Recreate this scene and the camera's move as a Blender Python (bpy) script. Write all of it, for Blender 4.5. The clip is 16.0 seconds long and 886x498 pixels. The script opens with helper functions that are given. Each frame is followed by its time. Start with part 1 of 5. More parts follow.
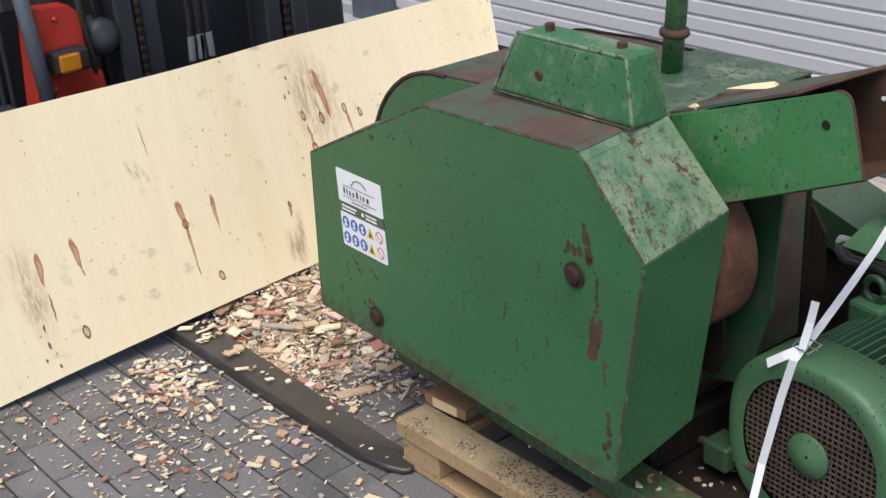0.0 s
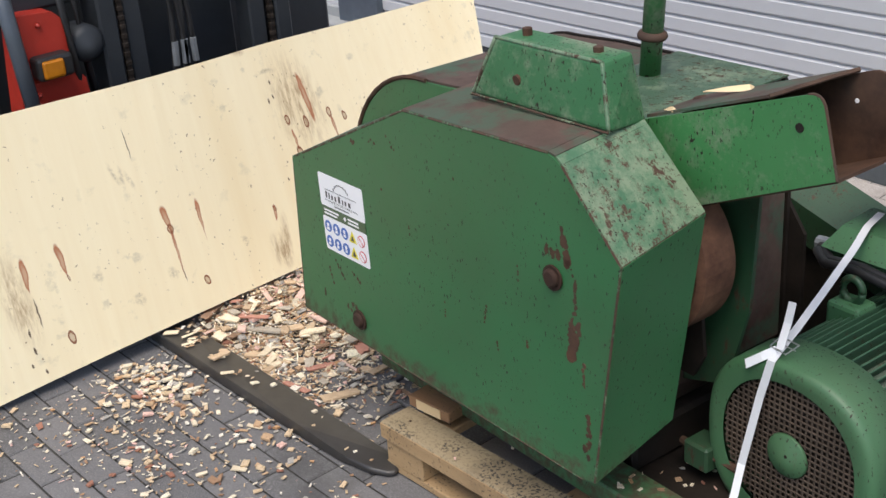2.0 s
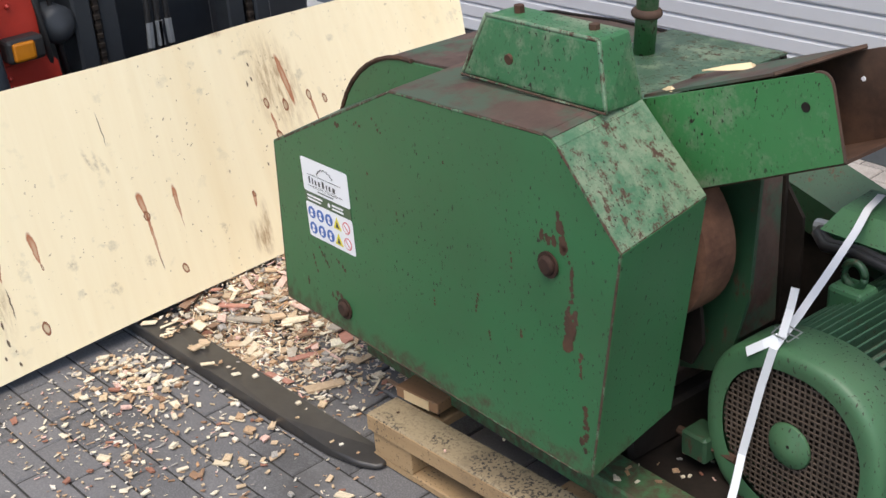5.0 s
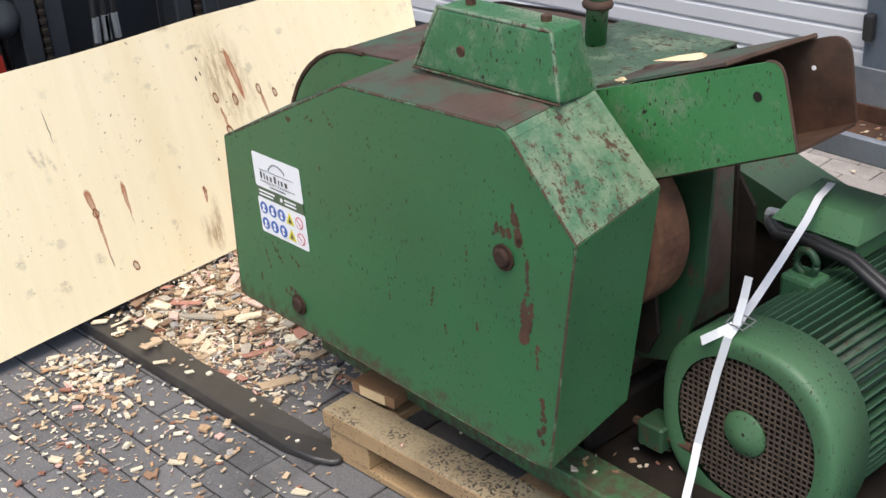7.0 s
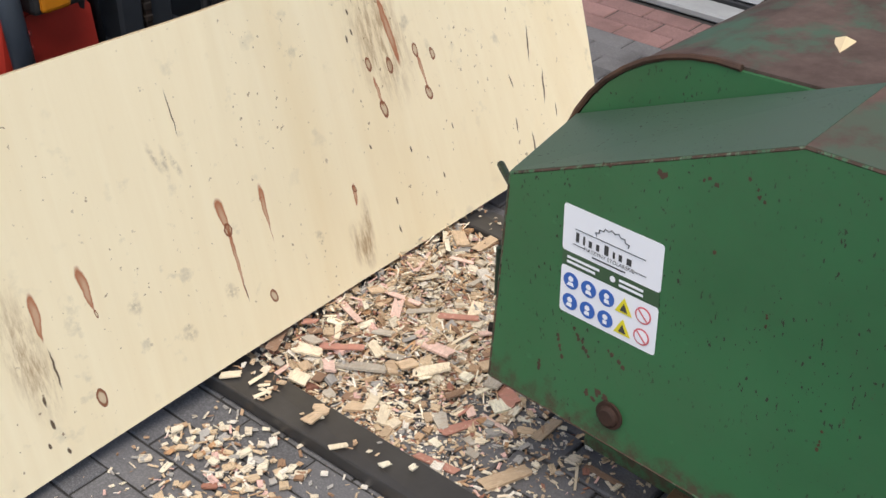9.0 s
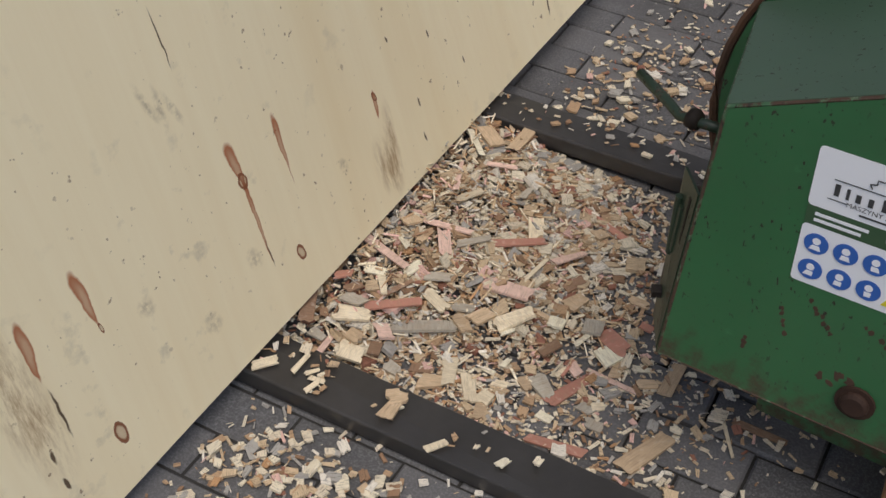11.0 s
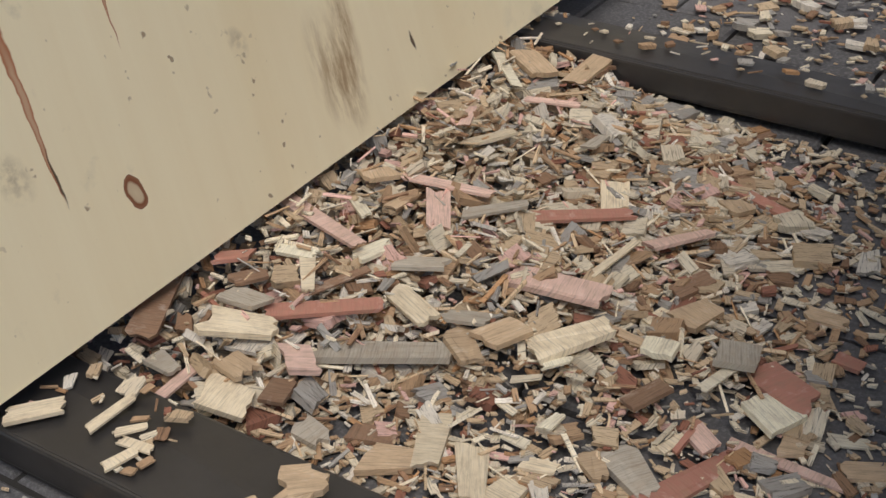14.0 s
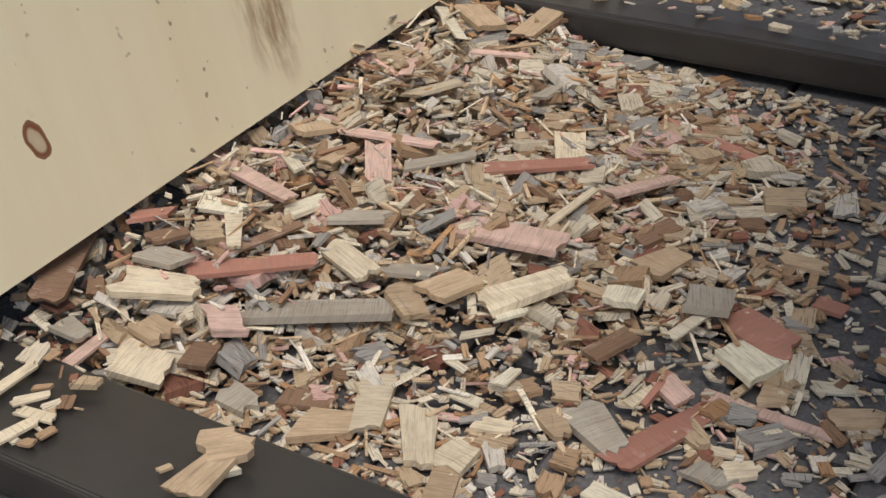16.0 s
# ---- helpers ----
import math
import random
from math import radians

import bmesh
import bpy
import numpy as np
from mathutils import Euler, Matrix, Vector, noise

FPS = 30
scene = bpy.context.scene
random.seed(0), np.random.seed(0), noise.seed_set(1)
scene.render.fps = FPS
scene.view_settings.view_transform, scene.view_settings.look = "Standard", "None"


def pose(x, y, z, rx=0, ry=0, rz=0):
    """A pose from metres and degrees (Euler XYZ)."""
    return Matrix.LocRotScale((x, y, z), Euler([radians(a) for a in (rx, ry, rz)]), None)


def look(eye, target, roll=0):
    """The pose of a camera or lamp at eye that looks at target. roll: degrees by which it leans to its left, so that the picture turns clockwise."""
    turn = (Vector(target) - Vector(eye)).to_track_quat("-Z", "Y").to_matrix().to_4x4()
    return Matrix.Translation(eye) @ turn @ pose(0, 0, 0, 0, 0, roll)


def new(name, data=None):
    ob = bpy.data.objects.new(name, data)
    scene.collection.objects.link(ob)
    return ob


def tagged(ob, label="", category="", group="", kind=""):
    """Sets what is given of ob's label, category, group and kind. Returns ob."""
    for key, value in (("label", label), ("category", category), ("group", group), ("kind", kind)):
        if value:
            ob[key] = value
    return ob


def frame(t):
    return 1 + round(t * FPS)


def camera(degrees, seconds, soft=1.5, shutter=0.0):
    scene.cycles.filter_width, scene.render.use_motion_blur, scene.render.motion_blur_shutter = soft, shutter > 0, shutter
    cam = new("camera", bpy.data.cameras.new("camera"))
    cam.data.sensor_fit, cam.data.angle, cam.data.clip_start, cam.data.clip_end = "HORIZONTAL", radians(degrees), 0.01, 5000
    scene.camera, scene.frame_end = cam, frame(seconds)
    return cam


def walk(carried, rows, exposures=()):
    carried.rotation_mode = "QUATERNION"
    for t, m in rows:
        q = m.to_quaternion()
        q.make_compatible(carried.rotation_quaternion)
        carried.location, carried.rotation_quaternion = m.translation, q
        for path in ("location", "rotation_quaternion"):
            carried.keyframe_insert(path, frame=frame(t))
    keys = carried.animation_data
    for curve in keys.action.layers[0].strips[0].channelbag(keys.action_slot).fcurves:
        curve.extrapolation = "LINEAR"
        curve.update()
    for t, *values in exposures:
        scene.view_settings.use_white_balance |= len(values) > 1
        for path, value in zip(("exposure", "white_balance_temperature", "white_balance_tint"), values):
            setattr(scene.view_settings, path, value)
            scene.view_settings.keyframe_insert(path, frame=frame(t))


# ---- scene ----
cam = camera(38.5, 16.0)
PATH = [
    (0, (3.007, -0.94, 1.875), (1.603, 0.208, 1.031), -3.9),
    (0.5, (3.017, -0.943, 1.88), (1.616, 0.205, 1.031), -3.9),
    (1, (3.031, -0.938, 1.883), (1.628, 0.207, 1.034), -4.1),
    (1.5, (3.032, -0.928, 1.887), (1.632, 0.221, 1.039), -4.1),
    (2, (3.034, -0.926, 1.886), (1.637, 0.23, 1.042), -4.2),
    (2.5, (3.028, -0.911, 1.88), (1.634, 0.246, 1.032), -4.2),
    (3, (3.027, -0.903, 1.876), (1.636, 0.256, 1.026), -4.4),
    (3.5, (3.031, -0.89, 1.867), (1.642, 0.27, 1.016), -4.4),
    (6, (2.898, -0.89, 1.851), (1.563, 0.309, 0.967), -4.1),
    (6.5, (2.914, -0.888, 1.856), (1.594, 0.326, 0.97), -4.1),
    (7, (2.932, -0.887, 1.849), (1.624, 0.341, 0.964), -3.9),
    (7.5, (2.859, -0.883, 1.829), (1.571, 0.358, 0.934), -4.0),
    (8, (2.602, -0.706, 1.738), (1.367, 0.557, 0.802), -4.0),
    (8.5, (2.178, -0.623, 1.741), (1.002, 0.642, 0.732), -2.1),
    (9, (1.566, -0.767, 1.793), (0.491, 0.531, 0.715), 0.9),
    (9.2, (1.457, -0.752, 1.798), (0.388, 0.538, 0.706), 0.3),
    (11.3, (0.668, -0.485, 1.586), (0.043, 0.822, 0.250), 2.3),
    (11.5, (0.628, -0.444, 1.547), (0.025, 0.865, 0.202), 2.6),
    (12, (0.626, -0.339, 1.484), (-0.009, 0.97, 0.112), 1.6),
    (12.5, (0.605, -0.214, 1.424), (-0.041, 1.068, 0.031), 1.8),
    (13, (0.589, 0.001, 1.24), (-0.144, 1.234, -0.153), -0.0),
    (13.5, (0.544, 0.121, 0.913), (-0.274, 1.413, -0.376), -0.6),
    (14, (0.508, 0.135, 0.694), (-0.396, 1.569, -0.367), -0.8),
    (14.5, (0.507, 0.155, 0.63), (-0.407, 1.635, -0.358), -1.5),
    (15, (0.502, 0.17, 0.603), (-0.391, 1.654, -0.397), -1.7),
    (15.5, (0.496, 0.185, 0.592), (-0.381, 1.672, -0.418), -1.1),
    (16, (0.493, 0.189, 0.581), (-0.372, 1.675, -0.44), -1.4),
]
walk(cam, [(t, look(eye, target, roll)) for t, eye, target, roll in PATH],
     [(0, 0.36), (6.0, 0.50), (8.4, 0.57), (9.0, 0.26), (11.3, -0.48), (13.5, -0.52), (16.0, -0.37)])

# ---- light ----
SUN_DIR = Vector((0.30, -0.42, 1.0)).normalized()
world = bpy.data.worlds.new("overcast")
scene.world = world
world.use_nodes = True
wn, wl = world.node_tree.nodes, world.node_tree.links
sky = wn.new("ShaderNodeTexSky")
sky.sky_type, sky.sun_disc = "NISHITA", False
sky.sun_elevation, sky.sun_rotation = math.asin(SUN_DIR.z), math.atan2(SUN_DIR.x, SUN_DIR.y)
sky.air_density, sky.dust_density, sky.ozone_density = 1.0, 2.0, 1.0
wl.new(sky.outputs[0], wn["Background"].inputs[0])
wn["Background"].inputs[1].default_value = 0.15
sun = new("sun", bpy.data.lights.new("sun", "SUN"))
sun.data.energy, sun.data.angle, sun.data.color = 2.3, radians(35), (1.0, 0.93, 0.84)
sun.matrix_world = look(SUN_DIR * 20, (0, 0, 0))


# ---- materials ----
class Mat:
    def __init__(self, name, rough=0.6, metal=0.0, spec=0.5):
        self.m = bpy.data.materials.new(name)
        self.m.use_nodes = True
        self.n, self.l = self.m.node_tree.nodes, self.m.node_tree.links
        self.b = self.n["Principled BSDF"]
        self.b.inputs["Roughness"].default_value = rough
        self.b.inputs["Metallic"].default_value = metal
        self.b.inputs["Specular IOR Level"].default_value = spec
        self.co = self.n.new("ShaderNodeTexCoord").outputs["Object"]

    def put(self, sock, value):
        if hasattr(value, "links"):
            self.l.new(value, sock)
        else:
            sock.default_value = value

    def scaled(self, s, rot=(0, 0, 0), src=None, shift=(0, 0, 0)):
        k = self.n.new("ShaderNodeMapping")
        self.l.new(src or self.co, k.inputs[0])
        k.inputs["Scale"].default_value = s if hasattr(s, "__len__") else (s, s, s)
        k.inputs["Rotation"].default_value = rot
        k.inputs["Location"].default_value = shift
        return k.outputs[0]

    def noise(self, scale, detail=4, rough=0.6, vec=None, out=0):
        k = self.n.new("ShaderNodeTexNoise")
        self.l.new(vec or self.co, k.inputs["Vector"])
        k.inputs["Scale"].default_value, k.inputs["Detail"].default_value, k.inputs["Roughness"].default_value = scale, detail, rough
        return k.outputs[out]

    def ramp(self, fac, *stops, const=False):
        k = self.n.new("ShaderNodeValToRGB")
        if const:
            k.color_ramp.interpolation = "CONSTANT"
        e = k.color_ramp.elements
        while len(e) < len(stops):
            e.new(0.5)
        for el, (p, c) in zip(e, stops):
            el.position = p
            el.color = (c, c, c, 1) if not hasattr(c, "__len__") else (*c, 1)
        self.l.new(fac, k.inputs[0])
        return k.outputs[0]

    def mix(self, fac, a, b, mode="MIX"):
        k = self.n.new("ShaderNodeMix")
        k.data_type, k.blend_type = "RGBA", mode
        self.put(k.inputs[0], fac)
        for s, v in ((k.inputs[6], a), (k.inputs[7], b)):
            self.put(s, (*v, 1) if hasattr(v, "__len__") else v)
        return k.outputs[2]

    def math(self, op, a, b=0.0):
        k = self.n.new("ShaderNodeMath")
        k.operation = op
        self.put(k.inputs[0], a)
        self.put(k.inputs[1], b)
        return k.outputs[0]

    def color(self, c):
        self.put(self.b.inputs["Base Color"], (*c, 1) if hasattr(c, "__len__") else c)
        return self

    def bump(self, h, strength=0.3, dist=0.002):
        k = self.n.new("ShaderNodeBump")
        k.inputs["Strength"].default_value, k.inputs["Distance"].default_value = strength, dist
        self.l.new(h, k.inputs["Height"])
        self.l.new(k.outputs[0], self.b.inputs["Normal"])
        return self

    def rough(self, v):
        self.put(self.b.inputs["Roughness"], v)
        return self


GREEN, RUST, DARK = (0.022, 0.120, 0.040), (0.042, 0.021, 0.013), (0.012, 0.011, 0.010)


def painted(name, base=GREEN, rust=0.5, pale=0.0, speck=0.5, foot=0.0):
    """Old machine paint: faded patches, small chips to dark steel, streaked rust."""
    m = Mat(name, 0.42)
    big = m.noise(2.2, 5, 0.6)
    col = m.mix(m.ramp(big, (0.35, 0.0), (0.7, 1.0)), base, tuple(min(1, c * 1.35 + 0.004) for c in base))
    if pale:
        fade = m.ramp(m.noise(7.5, 10, 0.8), (0.52 - pale * 0.12, 0.0), (0.66 - pale * 0.12, 0.9))
        col = m.mix(fade, col, (0.20, 0.26, 0.165))
    streak = m.noise(1.0, 8, 0.75, m.scaled((46, 46, 17)))
    r1 = m.ramp(streak, (0.66 - rust * 0.2, 0.0), (0.71 - rust * 0.2, 1.0))
    blotch = m.noise(8.0, 10, 0.75)
    patch = m.ramp(blotch, (0.60 - rust * 0.2, 0.0), (0.66 - rust * 0.2, 1.0))
    rmask = m.math("MULTIPLY", r1, patch)
    rmask = m.math("MAXIMUM", rmask, m.ramp(blotch, (0.78 - rust * 0.2, 0.0), (0.82 - rust * 0.2, 1.0)))
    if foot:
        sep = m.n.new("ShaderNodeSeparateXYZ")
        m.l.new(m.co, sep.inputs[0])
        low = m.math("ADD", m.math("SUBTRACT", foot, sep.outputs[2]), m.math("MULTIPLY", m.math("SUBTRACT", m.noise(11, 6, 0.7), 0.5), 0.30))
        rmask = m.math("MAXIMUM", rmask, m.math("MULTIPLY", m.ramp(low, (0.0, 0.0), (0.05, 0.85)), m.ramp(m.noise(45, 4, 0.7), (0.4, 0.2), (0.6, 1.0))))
    rustc = m.mix(m.noise(40, 4), RUST, (0.095, 0.048, 0.028))
    col = m.mix(rmask, col, rustc)
    fleck = m.ramp(m.noise(1.0, 3, 0.5, m.scaled((170, 170, 80))), (0.70 - speck * 0.06, 0.0), (0.72 - speck * 0.06, 1.0))
    gate = m.ramp(m.noise(4.0, 3), (0.44 - speck * 0.08, 0.0), (0.60 - speck * 0.08, 1.0))
    fmask = m.math("MULTIPLY", fleck, gate)
    col = m.mix(fmask, col, (0.02, 0.014, 0.01))
    scuff = m.ramp(m.noise(1.0, 4, 0.6, m.scaled((22, 22, 30))), (0.68, 0.0), (0.76, 0.35))
    col = m.mix(scuff, col, tuple(min(1, c * 2.0 + 0.02) for c in base))
    film = m.math("MULTIPLY", m.ramp(m.noise(1.3, 6, 0.65), (0.38, 0.04), (0.68, 0.30)), m.ramp(m.noise(55, 4, 0.7), (0.3, 0.55), (0.7, 1.0)))
    col = m.mix(film, col, (0.095, 0.088, 0.060))
    m.color(col)
    both = m.math("MAXIMUM", rmask, fmask)
    m.rough(m.math("ADD", m.math("MULTIPLY", both, 0.35), m.math("ADD", 0.36, m.math("MULTIPLY", big, 0.25))))
    m.bump(m.math("SUBTRACT", m.math("MULTIPLY", m.noise(30, 3), 0.25), both), 0.35, 0.001)
    return m.m


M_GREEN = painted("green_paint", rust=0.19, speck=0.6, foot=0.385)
M_GREEN_TOP = painted("faded_green_paint", (0.045, 0.130, 0.066), 0.70, 0.85, 1.0)
M_DUSTY = painted("dusty_green_paint", (0.046, 0.088, 0.056), 0.16, 0.0, 0.5)
M_CAP = painted("chipped_green_paint", (0.026, 0.115, 0.042), 0.25, 0.12, 1.15)
M_DECK = painted("dusty_deck_paint", (0.036, 0.085, 0.048), 0.62, 0.2, 0.9)
M_HOPPER = painted("bright_green_paint", (0.035, 0.17, 0.05), 0.34, 0.15, 0.9)
M_MOTOR = painted("motor_green_paint", (0.040, 0.122, 0.054), 0.27, 0.0, 0.9)
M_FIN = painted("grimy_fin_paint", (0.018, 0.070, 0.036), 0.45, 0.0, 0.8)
M_BRACKET = painted("near_black_green_paint", (0.008, 0.026, 0.012), 0.6, 0.0, 1.0)
M_FRAME = painted("dark_worn_green_paint", (0.012, 0.052, 0.022), 0.55, 0.0, 0.9)
M_EDGE = painted("worn_edge_paint", (0.035, 0.11, 0.045), 1.15, 0.4, 1.2)


def rusty(name, a=(0.035, 0.018, 0.012), b=(0.11, 0.055, 0.033), green=0.0, dust=0.6):
    m = Mat(name, 0.72, 0.0, 0.25)
    col = m.mix(m.ramp(m.noise(9, 8, 0.7), (0.35, 0.0), (0.68, 1.0)), a, b)
    if green:
        col = m.mix(m.ramp(m.noise(4.2, 6, 0.7), (0.62 - green * 0.2, 0.0), (0.72 - green * 0.2, 1.0)), col, (0.058, 0.105, 0.070))
    col = m.mix(m.ramp(m.noise(2.6, 4), (0.4, 0.0), (0.75, dust)), col, (0.10, 0.075, 0.058))
    m.color(col)
    m.bump(m.noise(60, 5), 0.4, 0.001)
    return m.m


M_RUST = rusty("rusty_steel")
M_BOLT = rusty("dark_rusty_bolt", (0.020, 0.011, 0.008), (0.06, 0.03, 0.02), 0.0, 0.1)
M_ROOF = rusty("rust_worn_roof", (0.06, 0.033, 0.027), (0.14, 0.085, 0.07), 1.0)
M_HOOD = rusty("dusty_brown_hood", (0.055, 0.034, 0.028), (0.13, 0.088, 0.072), 0.62)
M_WHEEL = rusty("orange_rust", (0.06, 0.026, 0.016), (0.19, 0.095, 0.055), 0.0, 0.25)
M_WIRE = rusty("brown_grey_wire", (0.050, 0.038, 0.030), (0.115, 0.085, 0.065), 0.0, 0.3)
# near-black: dark steel parts, and shade painted onto some inner sheets
M_DARK = rusty("dark_steel_and_shade", (0.008, 0.0065, 0.005), (0.024, 0.017, 0.013), 0.0, 0.05)


def steel(name, c, rough, metal=0.6, scale=8):
    m = Mat(name, rough, metal)
    m.color(m.mix(m.noise(scale, 6, 0.7), tuple(x * 0.6 for x in c), tuple(x * 1.3 for x in c)))
    m.rough(m.math("ADD", rough - 0.12, m.math("MULTIPLY", m.noise(scale * 3, 4), 0.26)))
    m.bump(m.noise(70, 4), 0.15, 0.0006)
    return m.m


M_FORK = steel("fork_steel", (0.080, 0.075, 0.072), 0.36, 0.5)
M_ZINC = steel("galvanised_steel", (0.26, 0.28, 0.30), 0.45, 0.5, 14)
M_MAST = steel("mast_dark_steel", (0.030, 0.035, 0.042), 0.5, 0.2)
M_GREY = steel("cylinder_grey_paint", (0.075, 0.09, 0.11), 0.35, 0.2)
M_BRIGHT = steel("bright_wire", (0.55, 0.55, 0.55), 0.3, 0.9)
M_BLUEPOST = steel("slate_blue_paint", (0.075, 0.095, 0.12), 0.5, 0.0)
M_REDPAINT = steel("red_truck_paint", (0.42, 0.035, 0.022), 0.38, 0.0)
M_SILL = steel("light_grey_sill", (0.33, 0.34, 0.34), 0.6, 0.0)


def plain(name, c, rough=0.5, var=0.25, scale=30):
    m = Mat(name, rough)
    m.color(m.mix(m.noise(scale, 4), tuple(x * (1 - var) for x in c), tuple(x * (1 + var) for x in c)))
    m.bump(m.noise(scale * 4, 3), 0.08, 0.0005)
    return m.m


M_BLACK = plain("black_rubber", (0.014, 0.014, 0.015), 0.5)
M_AMBER = plain("amber_lens", (0.45, 0.16, 0.01), 0.2)
M_STRAP = plain("white_strap", (0.72, 0.74, 0.78), 0.45, 0.05)
M_DOOR = plain("pale_grey_door", (0.50, 0.51, 0.53), 0.45, 0.04, 6)
M_WHITE = plain("sticker_white", (0.82, 0.82, 0.84), 0.3, 0.02)
M_STGREEN = plain("sticker_green", (0.045, 0.095, 0.045), 0.35, 0.05)
M_STGREY = plain("sticker_ink", (0.05, 0.05, 0.05), 0.4, 0.05)
M_STBLUE = plain("sticker_blue", (0.035, 0.12, 0.42), 0.35, 0.05)
M_STYEL = plain("sticker_yellow", (0.72, 0.62, 0.03), 0.35, 0.05)
M_STRED = plain("sticker_pink_red", (0.62, 0.14, 0.16), 0.35, 0.05)


def paver_mat(name="concrete_paver", tint=(1, 1, 1)):
    m = Mat(name, 0.85)
    info = m.n.new("ShaderNodeObjectInfo").outputs["Random"]
    isl = m.n.new("ShaderNodeNewGeometry").outputs["Random Per Island"]
    rnd = m.math("FRACT", m.math("ADD", info, isl))
    col = m.mix(rnd, (0.088, 0.086, 0.088), (0.145, 0.14, 0.141))
    geo = m.n.new("ShaderNodeNewGeometry").outputs["Position"]
    col = m.mix(m.ramp(m.noise(240, 3, 0.7, geo), (0.45, 0.0), (0.75, 0.7)), col, (0.26, 0.255, 0.255))
    col = m.mix(m.ramp(m.noise(3.0, 5, 0.6, geo), (0.5, 0.0), (0.72, 0.7)), col, (0.05, 0.047, 0.045))
    col = m.mix(1.0, col, tint, "MULTIPLY")
    m.color(col)
    m.bump(m.noise(300, 5, 0.7, geo), 0.5, 0.0012)
    return m.m


def sand_mat():
    m = Mat("joint_sand", 0.95)
    m.color(m.mix(m.noise(30, 6), (0.018, 0.017, 0.016), (0.05, 0.047, 0.043)))
    m.bump(m.noise(250, 4), 0.5, 0.002)
    return m.m


M_PAVER, M_SAND = paver_mat(), sand_mat()
M_PAVER_RED, M_PAVER_DRY = paver_mat("red_paver", (1.7, 1.0, 0.9)), paver_mat("dry_grey_paver", (2.3, 2.15, 1.95))


def timber(name, a, b, dirt=0.4, axis=0, grit=0.0):
    m = Mat(name, 0.75)
    s = [60, 60, 60]
    s[axis] = 4
    g = m.noise(1.0, 5, 0.6, m.scaled(tuple(s)))
    col = m.mix(g, a, b)
    col = m.mix(m.ramp(m.noise(5, 6, 0.7), (0.5, 0.0), (0.75, dirt)), col, (0.10, 0.075, 0.05))
    fl = m.math("MULTIPLY", m.ramp(m.noise(130, 3), (0.63 - grit, 0.0), (0.66 - grit, 1.0)), m.ramp(m.noise(9, 3), (0.42, 0.2), (0.6, 1.0)))
    col = m.mix(m.math("MULTIPLY", fl, min(1.0, dirt * 1.8)), col, (0.035, 0.03, 0.025))
    m.color(col)
    m.bump(g, 0.25, 0.001)
    return m.m


M_PALLET = timber("pallet_softwood", (0.30, 0.19, 0.09), (0.44, 0.30, 0.16), 0.55, 0, 0.03)
M_PLANKTOP = timber("weathered_plank", (0.235, 0.18, 0.105), (0.36, 0.285, 0.175), 0.75, 0, 0.09)
M_BLOCK = timber("red_brown_block", (0.20, 0.10, 0.05), (0.30, 0.17, 0.08), 0.5)
M_BLOCKEND = timber("fresh_cut_wood", (0.62, 0.45, 0.24), (0.70, 0.52, 0.30), 0.1)
M_SPLINTER = timber("pale_splinter", (0.70, 0.52, 0.28), (0.82, 0.66, 0.42), 0.05)


def chip_mat(name="wood_chips", lift=1.0):
    m = Mat(name, 0.8)
    isl = m.n.new("ShaderNodeNewGeometry").outputs["Random Per Island"]
    tone = m.ramp(isl, (0.0, (0.70, 0.54, 0.35)), (0.10, (0.88, 0.79, 0.60)), (0.27, (0.55, 0.37, 0.22)), (0.38, (0.34, 0.205, 0.12)), (0.46, (0.66, 0.50, 0.32)), (0.58, (0.45, 0.43, 0.39)),
                  (0.68, (0.80, 0.70, 0.53)), (0.80, (0.36, 0.16, 0.105)), (0.84, (0.84, 0.55, 0.47)), (0.89, (0.55, 0.32, 0.16)), (0.92, (0.90, 0.84, 0.72)), const=True)
    uv = m.n.new("ShaderNodeTexCoord").outputs["UV"]
    g = m.noise(1.0, 5, 0.65, m.scaled((50, 700, 1), src=uv))
    col = m.mix(m.ramp(g, (0.36, 0.32), (0.47, 1.0)), (0.0, 0.0, 0.0), tone)
    col = m.mix(m.ramp(m.noise(1.0, 4, 0.6, m.scaled((70, 70, 1), src=uv)), (0.5, 0.0), (0.78, 0.35)), col, (0.30, 0.19, 0.12))
    col = m.mix(1.0, col, (lift, lift * 0.985, lift * 0.975), "MULTIPLY")
    m.color(col)
    m.bump(g, 0.8, 0.0015)
    return m.m


M_CHIPS, M_CHIPS_PALE = chip_mat("wood_chips", 0.80), chip_mat("pale_wood_chips", 0.92)


M_SHARD = chip_mat("pale_shards", 1.1)


def piece_mat(name, c, grain=0.62):
    """One large chip's wood: grain along its length, weathered in patches."""
    m = Mat(name, 0.78)
    uv = m.n.new("ShaderNodeTexCoord").outputs["UV"]
    g = m.noise(1.0, 6, 0.7, m.scaled((28, 620, 1), src=uv))
    patch = m.noise(1.0, 5, 0.7, m.scaled((45, 70, 1), src=uv))
    rnd = m.n.new("ShaderNodeObjectInfo").outputs["Random"]
    base = m.mix(rnd, tuple(x * 0.82 for x in c), tuple(min(0.95, x * 1.12) for x in c))
    base = m.mix(m.ramp(patch, (0.46, 0.0), (0.70, 0.45)), base, (0.36, 0.26, 0.17))
    base = m.mix(m.ramp(patch, (0.28, 0.35), (0.44, 0.0)), base, (0.82, 0.74, 0.62))
    m.color(m.mix(m.ramp(g, (0.34, grain), (0.52, 1.0)), (0.0, 0.0, 0.0), base))
    m.bump(g, 0.6, 0.0012)
    return m.m


